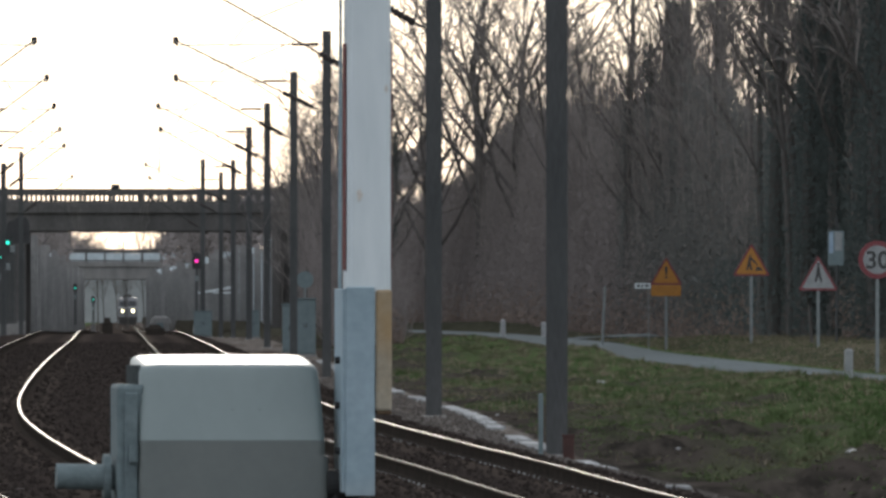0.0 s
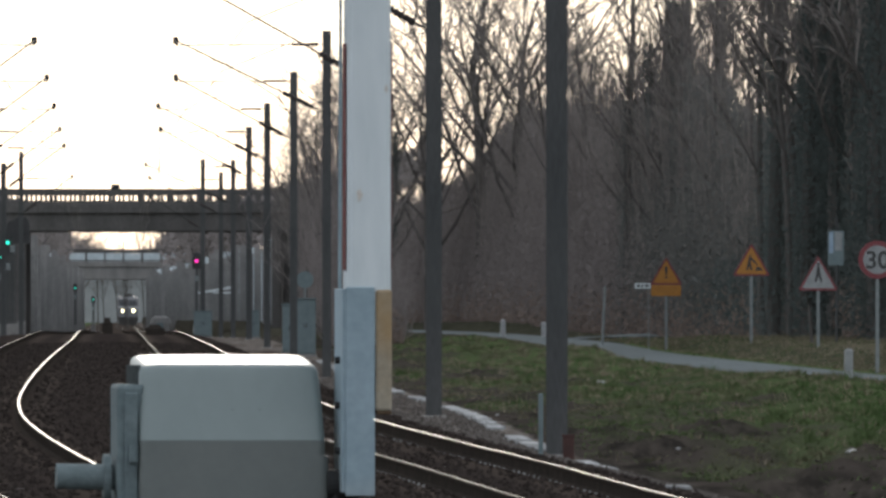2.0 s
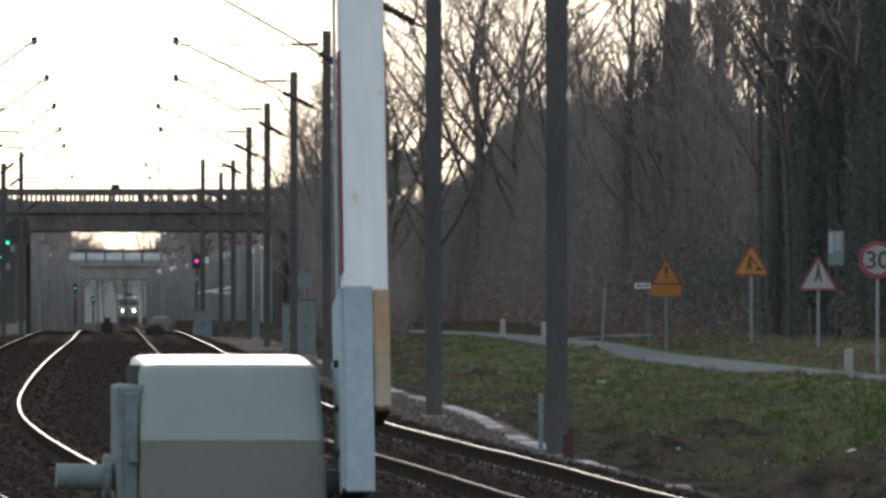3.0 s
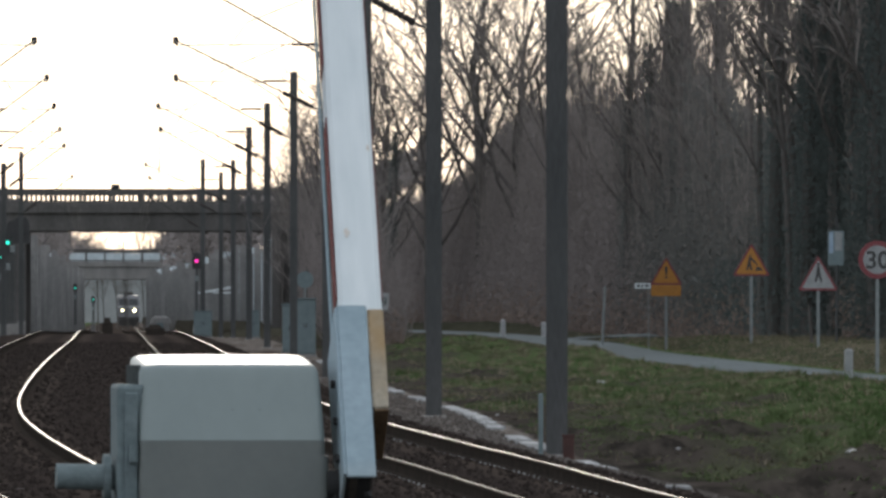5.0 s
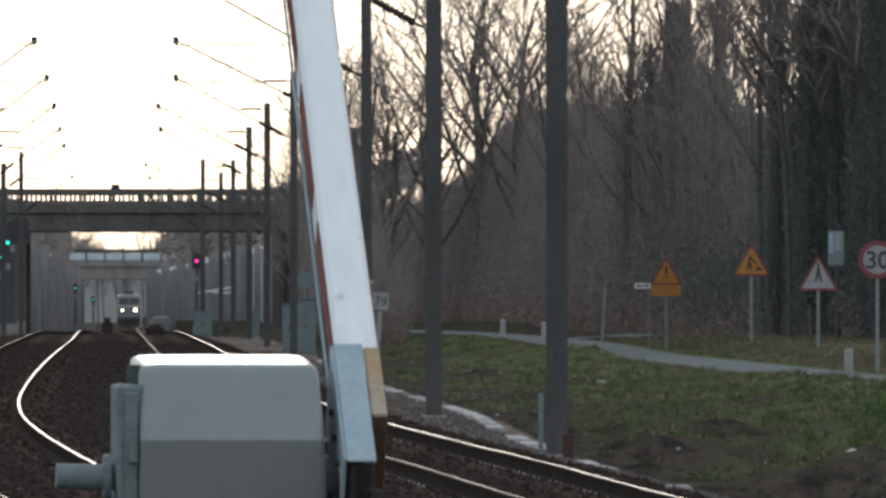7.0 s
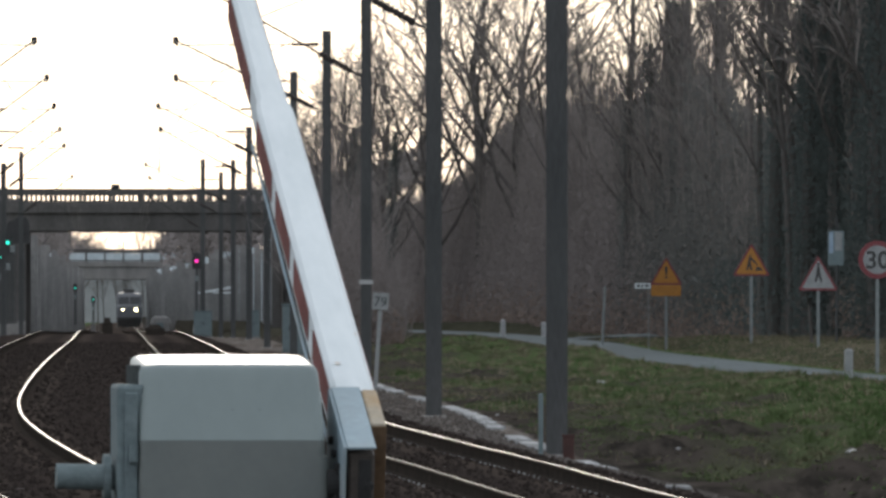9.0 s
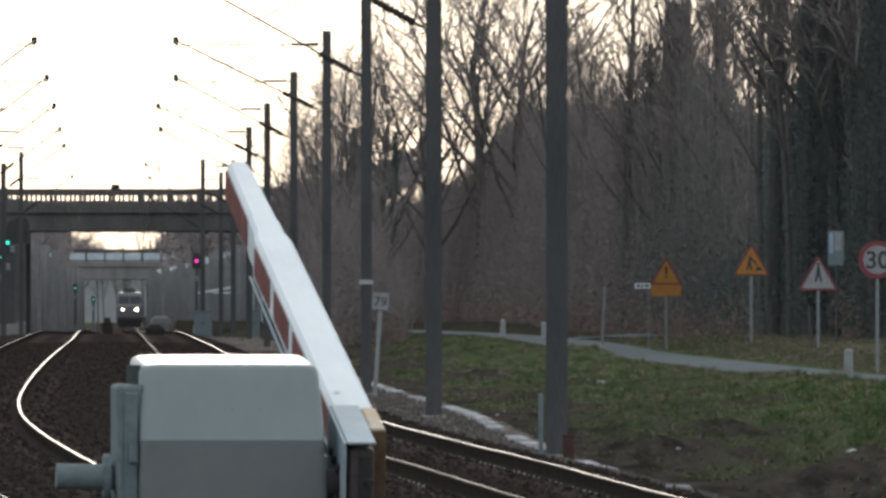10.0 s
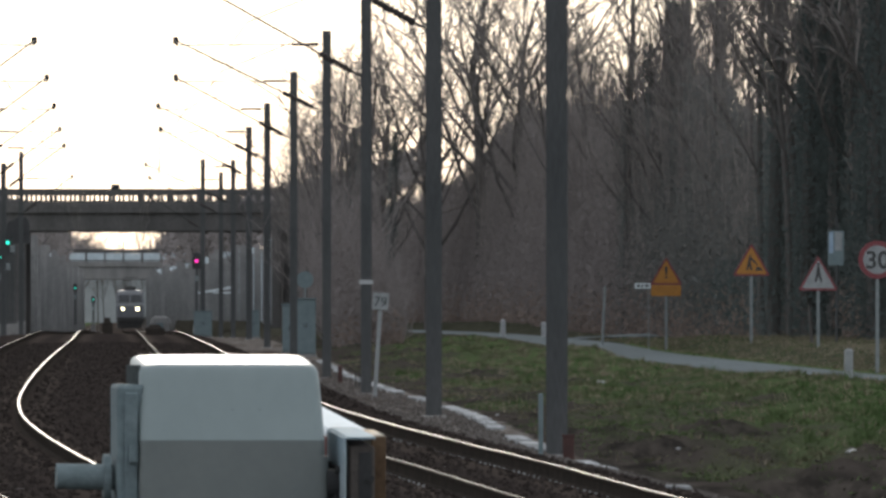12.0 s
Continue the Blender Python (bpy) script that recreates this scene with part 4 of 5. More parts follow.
def bollard(x, y, h, r, label, name="bollard", material=None, group=""):
    g = ground_z(x, y)
    b = empty(name, pose(x, y, g), label, "bollard", group)
    part("post", loft([(-0.15, -r, r, -r, r, r * 0.4), (h - r * 0.6, -r, r, -r, r, r * 0.4), (h - r * 0.1, -r * 0.8, r * 0.8, -r * 0.8, r * 0.8, r * 0.35), (h, -r * 0.45, r * 0.45, -r * 0.45, r * 0.45, r * 0.2)]),
         material or M_POST, b)
    return b


def build_lineside():
    signal(-15.26, 700, 5.1, M_LRED, "railway signal showing a pink-red light on a grey post")
    signal(-20.9, 560, 5.9, None, "dark unlit railway signal head on a post", head=(0.42, 0.75, 0.6))
    signal(-23.1, 600, 5.6, M_LGREEN, "railway signal showing a green light", head=(0.3, 0.8, 0.7))
    signal(-24.2, 620, 4.91, M_LGREEN, "low railway signal showing a green light")
    signal(-35.8, 1100, 4.4, M_LGREEN, "distant railway signal with a small green light", head=(0.2, 0.4, 0.3), lens_r=0.065)
    signal(-35.6, 1150, 3.3, M_LGREEN, "distant railway signal with a small green light", head=(0.2, 0.4, 0.3), lens_r=0.065)
    cabinet(-4.2, 345, 0.62, 0.45, 1.75, "tall pale grey-green relay cabinet beside the masts")
    cabinet(-4.75, 352, 0.50, 0.4, 1.55, "pale grey relay cabinet beside the masts")
    cabinet(-7.6, 452, 0.52, 0.4, 1.1, "small pale lineside cabinet")
    cabinet(-11.9, 560, 0.9, 0.6, 1.3, "low grey lineside cabinet")
    # second head beside the unlit signal
    signal(-21.9, 575, 5.95, None, "dark square railway signal head on a post", head=(0.30, 0.62, 0.25))
    # pale hump of unknown kind, built as a hut; white slanting bars on the bank
    g = ground_z(-25.0, 1000)
    h = empty("lineside_hut", pose(-25.0, 1000, g), "pale rounded hump, built as a concrete hut, beside the track", "hut")
    part("body", loft([(-0.2, -1.0, 1.0, 0.0, 2.0, 0.25), (1.0, -0.95, 0.95, 0.02, 1.98, 0.3), (1.45, -0.75, 0.75, 0.1, 1.9, 0.35), (1.65, -0.4, 0.4, 0.3, 1.7, 0.3)]), M_CONCD, h)
    part("door", box(-0.35, -0.03, 0.0, 0.25, -0.002, 1.05), M_CAB, h)
    x0, x1 = -15.3, -13.1
    g0, g1 = ground_z(x0, 705), ground_z(x1, 705)
    h = empty("handrail", pose(0, 705, 0), "white slanting bars on two thin posts by the bridge", "handrail")
    part("post", rod((x0, 0, g0 - 0.1), (x0, 0, 3.12), 0.03), M_POST, h)
    part("post", rod((x1, 0, g1 - 0.1), (x1, 0, 3.48), 0.03), M_POST, h)
    part("top_rail", rod((x0 - 0.1, 0, 3.10), (x1 + 0.1, 0, 3.50), 0.06), M_BOOMW, h)
    part("lower_rail", rod((x0 + 0.9, 0, 3.16), (x1 + 0.1, 0, 3.12), 0.05), M_BOOMW, h)
    # round board on a post behind the cabinets
    g = ground_z(-4.25, 348)
    b = empty("round_board", pose(-4.25, 348, g), "pale round lineside board on a post", "board")
    part("post", rod((0, 0.04, -0.1), (0, 0.04, 2.6), 0.03), M_POLE, b)
    part("disc", rod((0, 0.0, 2.35), (0, -0.02, 2.35), 0.26, sides=28), M_CAB, b)
    # kilometre board
    x, y = -1.30, 225.0
    g = ground_z(x, y)
    k = empty("kilometre_board", pose(x - 0.06, y, g, 0, 3.5, 0), "white kilometre board on a leaning white post", "board")
    part("post", box(-0.04, 0, -0.2, 0.04, 0.06, 1.92, 0.008, 1), M_POST, k)
    plate = part("plate", box(-0.16, -0.03, 1.75, 0.16, -0.002, 2.09, 0.006, 1), M_POST, k)
    cu = bpy.data.curves.new("digits", 'FONT')
    cu.body, cu.size, cu.align_x, cu.extrude = "79", 0.27, 'CENTER', 0.002
    tx = new("digits_source", cu)
    deps = bpy.context.evaluated_depsgraph_get()
    me = bpy.data.meshes.new_from_object(tx.evaluated_get(deps))
    bpy.data.objects.remove(tx)
    me.materials.append(M_DULLGREY)
    dg = new("digits", me)
    dg.parent = plate
    dg.matrix_local = pose(0.0, -0.034, 1.825, 90, 0, 0)
    # markers near the first mast
    bollard(1.16, 134.0, 0.75, 0.028, "narrow pale marker post behind the mast", "marker_post", M_CAB)
    g = ground_z(1.55, 136.2)
    m = empty("earthing_box", pose(1.52, 137.0, g), "small red-brown rusty box at the mast foot", "box")
    part("body", box(-0.07, -0.06, -0.05, 0.07, 0.06, 0.30, 0.01, 1), M_RUST, m)
    part("lid", box(-0.08, -0.07, 0.301, 0.08, 0.07, 0.33, 0.005, 1), M_RUST, m)
    bollard(-2.41, 265.0, 0.42, 0.055, "short rusty brown post", "stub_post", M_RUST)
    for i, dx in enumerate((-0.08, 0.0, 0.08)):
        bollard(-1.85 + dx, 250.0, 0.36, 0.016, "thin dark lineside peg", "peg", M_DARK, "pegs beside the mast")
    # low dark track boxes on the crest between the rails
    for x, y, w, h, lab in ((rail_u(432) - 2.62, 432, 0.42, 0.62, "low dark track box between the tracks"), (rail_u(440) - 0.3 - 0.4, 437, 0.75, 0.40, "low dark track box beside the rail"),
                            (rail_u(206) - 2.4, 206, 0.2, 0.12, "small dark box in the ballast"), (rail_u(152) - 3.3, 152, 0.22, 0.1, "small dark box in the ballast")):
        g = ground_z(x, y)
        c = empty("track_box", pose(x, y, g), lab, "box")
        part("body", box(-w / 2, 0, -0.05, w / 2, 0.4, h * 0.7, 0.03, 2), M_RAIL, c)
        part("lid", loft([(h * 0.7 + 0.001, -w * 0.35, w * 0.35, 0.05, 0.35, 0.04), (h, -w * 0.25, w * 0.25, 0.1, 0.3, 0.04)]), M_RAIL, c)


build_lineside()


# ---- road signs ----
def tri_pts(side, z, shrink=0.0, r=0.04):
    h = side * math.sqrt(3) / 2
    cz = z + h / 3
    pts = []
    R = h * 2 / 3 - shrink * 2
    for a0 in (90, 210, 330):
        cx, cy = (R - 2 * r) * math.cos(radians(a0)), (R - 2 * r) * math.sin(radians(a0))
        for k in range(-2, 3):
            a = radians(a0 + 30 * k)
            pts.append((cx + r * math.cos(a), cz + cy + r * math.sin(a)))
    return pts


def triangle_sign(x, y, base, bottom, side, ground_m, label, name):
    s = empty(name, pose(x, y, base), label, "road sign")
    part("pole", box(-0.04, 0.03, -0.6, 0.04, 0.07, bottom + side * 0.6, 0.006, 1), M_POLE, s)
    pl = part("plate", prism(tri_pts(side, bottom, 0.0), 0.025), M_RED, s, "red bordered triangular plate")
    f = part("face", prism(tri_pts(side, bottom, 0.055, 0.025), 0.003), ground_m, pl)
    f.location.y = -0.005
    return s, pl


def build_signs():
    # worker symbol is kept to plain dark shapes
    s, pl = triangle_sign(8.95, 328, 0.97, 1.92, 1.10, M_ORANGE, "orange triangular roadworks sign on a zinc pole", "roadworks_sign")
    for pts in ([(-0.16, 2.16), (-0.10, 2.16), (-0.05, 2.36), (-0.10, 2.40)], [(-0.02, 2.16), (0.04, 2.16), (-0.02, 2.36), (-0.08, 2.36)],
                [(-0.10, 2.36), (-0.02, 2.34), (0.0, 2.52), (-0.08, 2.54)], [(-0.02, 2.48), (0.16, 2.30), (0.19, 2.33), (0.0, 2.54)],
                [(-0.06, 2.55), (0.0, 2.55), (0.0, 2.61), (-0.06, 2.61)], [(0.10, 2.15), (0.34, 2.15), (0.26, 2.26), (0.16, 2.27)]):
        p = part("symbol", prism(pts, 0.003), M_BLACK, pl)
        p.location.y, p.location.z = -0.009, -0.08
    s, pl = triangle_sign(7.05, 357, 0.91, 1.80, 1.02, M_ORANGE, "orange triangular warning sign with exclamation mark and plate below", "warning_sign")
    p = part("mark", prism([(-0.045, 2.33), (-0.025, 2.10), (0.025, 2.10), (0.045, 2.33), (0.03, 2.38), (-0.03, 2.38)], 0.003), M_BLACK, pl)
    p.location.y = -0.009
    p = part("mark_dot", prism([(-0.035, 2.0), (0.035, 2.0), (0.035, 2.06), (-0.035, 2.06)], 0.003), M_BLACK, pl)
    p.location.y = -0.009
    sub = part("sub_plate", box(-0.47, 0.0, 1.44, 0.47, 0.02, 1.79, 0.006, 1), M_ORANGE, s, "orange supplementary plate")
    for z, w in ((1.66, 0.36), (1.56, 0.28)):
        part("text_bar", box(-w, -0.004, z, w, -0.001, z + 0.045), M_FAINT, sub)
    s, pl = triangle_sign(10.06, 303, 0.98, 1.43, 1.08, M_POST, "white triangular warning sign with red border on a zinc pole", "crossing_warning_sign")
    for pts in ([(-0.10, 1.66), (-0.04, 1.66), (0.02, 1.88), (-0.05, 1.90)], [(0.06, 1.66), (0.11, 1.66), (0.06, 1.90), (0.0, 1.88)],
                [(-0.06, 1.88), (0.05, 1.88), (0.05, 2.06), (-0.03, 2.08)], [(-0.03, 2.09), (0.04, 2.09), (0.04, 2.17), (-0.03, 2.17)]):
        p = part("symbol", prism(pts, 0.003), M_BLACK, pl)
        p.location.y = -0.009
    s = empty("speed_limit_sign", pose(9.88, 257, 0.82), "round white speed limit sign with red ring reading 30", "road sign")
    part("pole", box(-0.04, 0.03, -0.4, 0.04, 0.07, 2.5, 0.006, 1), M_POLE, s)
    pl = part("plate", rod((0, 0.025, 2.19), (0, 0.0, 2.19), 0.435, sides=40), M_RED, s, "red rimmed round plate")
    part("face", rod((0, -0.001, 2.19), (0, -0.005, 2.19), 0.325, sides=40), M_POST, pl)
    cu = bpy.data.curves.new("digits", 'FONT')
    cu.body, cu.size, cu.align_x, cu.extrude, cu.offset = "30", 0.56, 'CENTER', 0.002, 0.010
    tx = new("digits_source", cu)
    me = bpy.data.meshes.new_from_object(tx.evaluated_get(bpy.context.evaluated_depsgraph_get()))
    bpy.data.objects.remove(tx)
    me.materials.append(M_BLACK)
    dg = new("digits", me)
    dg.parent = pl
    dg.matrix_local = pose(0.0, -0.009, 1.995, 90, 0, 0)
    # small white name plate next to the warning sign
    s = empty("direction_plate", pose(6.35, 360, ground_z(6.35, 360)), "small white direction plate with dark text on thin post", "road sign")
    part("post", rod((0.2, 0.03, -0.2), (0.2, 0.03, 2.1), 0.012), M_POLE, s)
    pl = part("plate", box(-0.24, 0.0, 1.98, 0.26, 0.02, 2.15, 0.005, 1), M_BOOMW, s)
    for x0, x1 in ((-0.18, -0.06), (-0.03, 0.04), (0.09, 0.20)):
        part("text_bar", box(x0, -0.004, 2.03, x1, -0.001, 2.10), M_BLACK, pl)
    # faded panel, thin poles and bollards along the lane
    s = empty("information_panel", pose(11.15, 320, ground_z(11.15, 320)), "pale faded information panel with blue print on a post", "panel")
    part("post", rod((0, 0.06, -0.2), (0, 0.06, 3.6), 0.035), M_MAST, s)
    pl = part("panel", box(-0.25, 0.0, 2.20, 0.20, 0.03, 3.18, 0.01, 1), M_CAB, s)
    part("blue_print", box(-0.22, -0.004, 2.55, -0.10, -0.001, 3.14), M_BLUE, pl)
    part("blue_print", box(-0.05, -0.004, 2.62, 0.14, -0.001, 3.15), M_POST, pl)
    s = empty("sign_pole", pose(5.35, 380, ground_z(5.35, 380)), "thin grey pole slightly leaning beside the lane", "pole")
    part("pole", rod((0, 0, -0.2), (0.10, 0, 2.05), 0.04), M_POLE, s)
    s = empty("fence_stake", pose(10.25, 315, ground_z(10.25, 315)), "dark leaning wooden stake in the verge", "stake")
    part("stake", rod((0.06, 0, -0.2), (-0.06, 0, 1.1), 0.05, 0.035), M_BARK, s)
    bollard(7.61, 212, 0.64, 0.08, "square white roadside bollard in the grass", "road_bollard", M_POST, group="white bollards along the lane")
    bollard(2.40, 452, 0.72, 0.10, "white roadside bollard beside the lane", "road_bollard", M_WHITE, group="white bollards along the lane")
    bollard(4.02, 450, 0.62, 0.10, "white roadside bollard beside the lane", "road_bollard", M_WHITE, group="white bollards along the lane")


def build_litter():
    rng = random.Random(11)
    for x, y, r in ((3.30, 236, 0.10), (4.85, 134, 0.075), (2.95, 142, 0.03), (0.9, 188, 0.03), (3.9, 130, 0.04), (0.6, 178, 0.12)):
        bm = bmesh.new()
        bmesh.ops.create_icosphere(bm, subdivisions=2, radius=r)
        for v in bm.verts:
            v.co += Vector((rng.uniform(-1, 1), rng.uniform(-1, 1), rng.uniform(-1, 1))) * r * 0.3
            v.co.z *= 0.45
        ob = part("litter", bm, M_WHITE)
        ob.location = (x, y, ground_z(x, y) + r * 0.35)
        tagged(ob, "crumpled white scrap of litter in the grass", "litter", "scraps of litter on the bank")


build_signs()
build_litter()


# ---- woods ----
def tree_meshes(seed, height, trunk_share, limbs, spread, rise, trunk_r, levels, ivy, limb_len):
    """A bare tree: trunk and limbs, fine twigs, and ivy on the trunk."""
    rng = random.Random(seed)
    wood, twig, leaf = Soup(), Soup(), Soup()

    def grow(p, d, length, r, level):
        n = 5 if level == 0 else (4 if level == 1 else 3)
        seg = length / n
        pts = [p]
        for k in range(n):
            wob = 0.05 if level == 0 else 0.16
            d = (d + Vector((rng.uniform(-1, 1), rng.uniform(-1, 1), rng.uniform(-0.3, 0.9))) * wob).normalized()
            q = p + d * seg
            ra, rb = r * (1 - 0.6 * k / n), r * (1 - 0.6 * (k + 1) / n)
            (wood if level < 2 else twig).stick(p, q, max(ra, 0.007), max(rb, 0.004), 8 if level == 0 else (5 if level == 1 else 3))
            if ivy and level == 0:
                for _ in range(int(950 * ivy * seg)):
                    c = p + (q - p) * rng.random() + Vector((rng.gauss(0, 1), rng.gauss(0, 1), rng.gauss(0, 0.3))) * (ra * 0.6 + 0.14)
                    u = Vector((rng.uniform(-1, 1), rng.uniform(-0.5, 0.5), rng.uniform(-1, 1))) * 0.055
                    leaf.leaf(c, u, u.cross(Vector((rng.uniform(-0.3, 0.3), 1, 0))) * 1.2)
            p = q
            pts.append(p)
        if level >= levels:
            return
        kids = limbs if level == 0 else ({1: 6, 2: 6, 3: 3} if levels > 3 else {1: 7, 2: 6}).get(level, 3)
        for k in range(kids):
            t = (0.35 if level == 0 else 0.25) + (0.65 if level == 0 else 0.75) * (k + rng.random()) / kids
            f = t * n
            i = min(int(f), n - 1)
            s = pts[i] + (pts[i + 1] - pts[i]) * (f - i)
            dd = (pts[i + 1] - pts[i]).normalized()
            side = Matrix.Rotation(k * 2.4 + rng.uniform(-0.6, 0.6), 3, dd) @ dd.orthogonal().normalized()
            nd = (dd * rise + side * (spread + 0.3 * rng.random()) + Vector((0, 0, 0.25))).normalized()
            if level == 0:
                ln, rr = height * limb_len * rng.uniform(0.75, 1.15) * (1.25 - 0.6 * t), r * 0.33 * (1.2 - 0.6 * t)
            else:
                ln, rr = length * rng.uniform(0.35, 0.6) * (1.2 - 0.5 * t), max(r * 0.45, 0.010)
            grow(s, nd, ln, rr, level + 1)

    grow(Vector((0, 0, -0.3)), Vector((0, 0, 1)), height * trunk_share, trunk_r, 0)
    return wood, twig, leaf


TREES = {}
#          seed height trunk limbs spread rise radius levels ivy limb
KINDS = {"spreading": (21, 15.0, 0.62, 15, 0.75, 0.75, 0.26, 4, 0.0, 0.52), "tall": (8, 19.0, 0.95, 16, 0.55, 0.75, 0.24, 3, 0.0, 0.26),
         "ivied": (33, 18.0, 0.92, 14, 0.55, 0.75, 0.26, 3, 1.0, 0.25), "slim": (45, 13.0, 0.92, 14, 0.42, 0.95, 0.11, 3, 0.0, 0.26),
         "forked": (57, 17.0, 0.75, 13, 0.6, 0.85, 0.24, 4, 0.0, 0.36)}


def tree(kind, x, y, scale, turn, label):
    g = ground_z(x, y)
    if kind not in TREES:
        wood, twig, leaf = tree_meshes(*KINDS[kind])
        t = empty("bare_tree", pose(x, y, g, 0, 0, turn), label, "tree", "bare trees of the wood")
        for nm, sp, m in (("trunk", wood, M_BARK), ("crown", twig, M_TWIG), ("ivy", leaf, M_IVY)):
            if sp.v:
                o = new(nm, sp.mesh(nm, [m]))
                o.parent = t
        TREES[kind] = t
        t.scale = (scale, scale, scale)
        return t
    t = copy_thing(TREES[kind], Matrix.Identity(4))
    t.matrix_basis = pose(x, y, g, 0, 0, turn) @ Matrix.Diagonal((scale, scale, scale, 1))
    return tagged(t, label)


FRONT = [(-9.0, 705), (-6.0, 670), (-2.0, 600), (2.0, 540), (6.0, 465), (9.0, 415), (11.0, 370), (13.0, 330), (18.0, 300), (40.0, 280)]
CANOPY = [(-9.0, 8.0), (-6.0, 9.0), (-3.0, 7.6), (-0.7, 7.8), (0.9, 8.2), (2.0, 9.6), (4.0, 11.6), (6.3, 11.0), (8.0, 11.4), (8.8, 12.3), (9.6, 12.0), (10.3, 10.8), (10.9, 9.4), (12.0, 9.6), (12.6, 12.5), (13.5, 16.0), (15.0, 17.0), (20.0, 17.0)]

for line in (FRONT, CANOPY):
    tabulate(line)


def build_trees():
    rng = random.Random(77)
    plain = "leafless winter tree with grey-brown bark and fine twigs"
    ivy = "leafless winter tree with an ivy-clad trunk"
    rows = [("spreading", 1.9, 555, 1.45), ("spreading", -3.3, 590, 1.12), ("spreading", -6.6, 610, 0.85),  ("spreading", -0.7, 560, 1.1), ("spreading", 3.7, 530, 1.3), 
            ("slim", -3.9, 545, 1.1), ("slim", -5.0, 540, 1.0), ("slim", -4.4, 520, 1.0), ("spreading", -5.4, 580, 0.85), ("slim", -6.2, 570, 0.9), ("slim", -7.3, 600, 0.75),
            ("ivied", -2.6, 555, 0.60), ("ivied", -4.7, 560, 0.62), ("slim", -8.2, 640, 0.75), ("slim", -9.4, 660, 0.7),
            ("slim", 5.0, 490, 1.0), ("slim", 5.9, 485, 1.02), ("slim", 6.7, 480, 1.05), ("tall", 7.6, 455, 0.85), ("ivied", 8.4, 445, 0.70), ("ivied", 8.9, 438, 0.78), ("ivied", 7.3, 452, 0.66), ("ivied", 9.45, 440, 0.80),
            ("tall", 8.9, 450, 0.9), ("tall", 9.4, 435, 0.95), ("slim", 10.1, 415, 1.2), ("tall", 10.9, 440, 1.0), ("ivied", 12.1, 350, 0.95), ("slim", 9.9, 430, 1.1), ("slim", 11.0, 430, 1.1),
            ("ivied", 12.6, 330, 1.0), ("ivied", 10.75, 368, 1.0), ("ivied", 11.35, 352, 1.0), ("ivied", 11.75, 356, 1.05), ("slim", 11.1, 362, 1.15), ("slim", 11.6, 366, 1.2), ("slim", 10.5, 372, 1.2), ("ivied", 13.6, 340, 1.1), ("tall", 13.0, 350, 1.1), 
            ("spreading", -33.6, 880, 0.72), ("spreading", -36.2, 980, 0.75), ("forked", -39.5, 1090, 0.68), ("spreading", -15.0, 880, 0.70), ("forked", -18.0, 960, 0.68), ("spreading", -22.0, 1050, 0.74),
            ("slim", -44.6, 1390, 0.95), ("slim", -37.0, 1400, 1.0), ("slim", -43.0, 1410, 0.85), ("slim", -38.6, 1385, 0.85), ("slim", -41.6, 1388, 0.78), ("slim", -40.1, 1392, 0.74), ("slim", -39.2, 1396, 0.8)]
    for k, x, y, s in rows:
        tree(k, x, y, s, rng.uniform(0, 360), ivy if k == "ivied" else plain)
    # slender trees further in, just over the thicket
    for i in range(8):
        x = 4.5 + 7 * i / 7 + rng.uniform(-0.5, 0.5)
        y = curve_at(FRONT, x) + rng.uniform(25, 60)
        tree("slim", x * 1.06, y, rng.uniform(0.85, 1.0), rng.uniform(0, 360), plain)
    # unseen trees added to close the far side and darken the hood's reflections
    for i in range(13):
        y = 45 + 30 * i
        tree(rng.choice(["tall", "forked", "spreading"]), -22 - 0.062 * y + rng.uniform(-2, 2), y, rng.uniform(0.8, 1.0), rng.uniform(0, 360), plain)
    for i in range(9):
        tree(rng.choice(["spreading", "forked"]), (-60, -54, -46.2, -35.4, -29.5, -24, -19, -49.5, -32.5)[i], 1395 + 10 * (i % 3), rng.uniform(0.95, 1.1), rng.uniform(0, 360), plain)


def wood_tone(x, z):
    """Brown bramble gives way to mixed growth and then to ivy."""
    f = x + 2.6 * noise.noise(Vector((x * 0.3, z * 0.25, 5.0)))
    return 0 if f < 7.6 else (3 if f < 10.4 else 1)


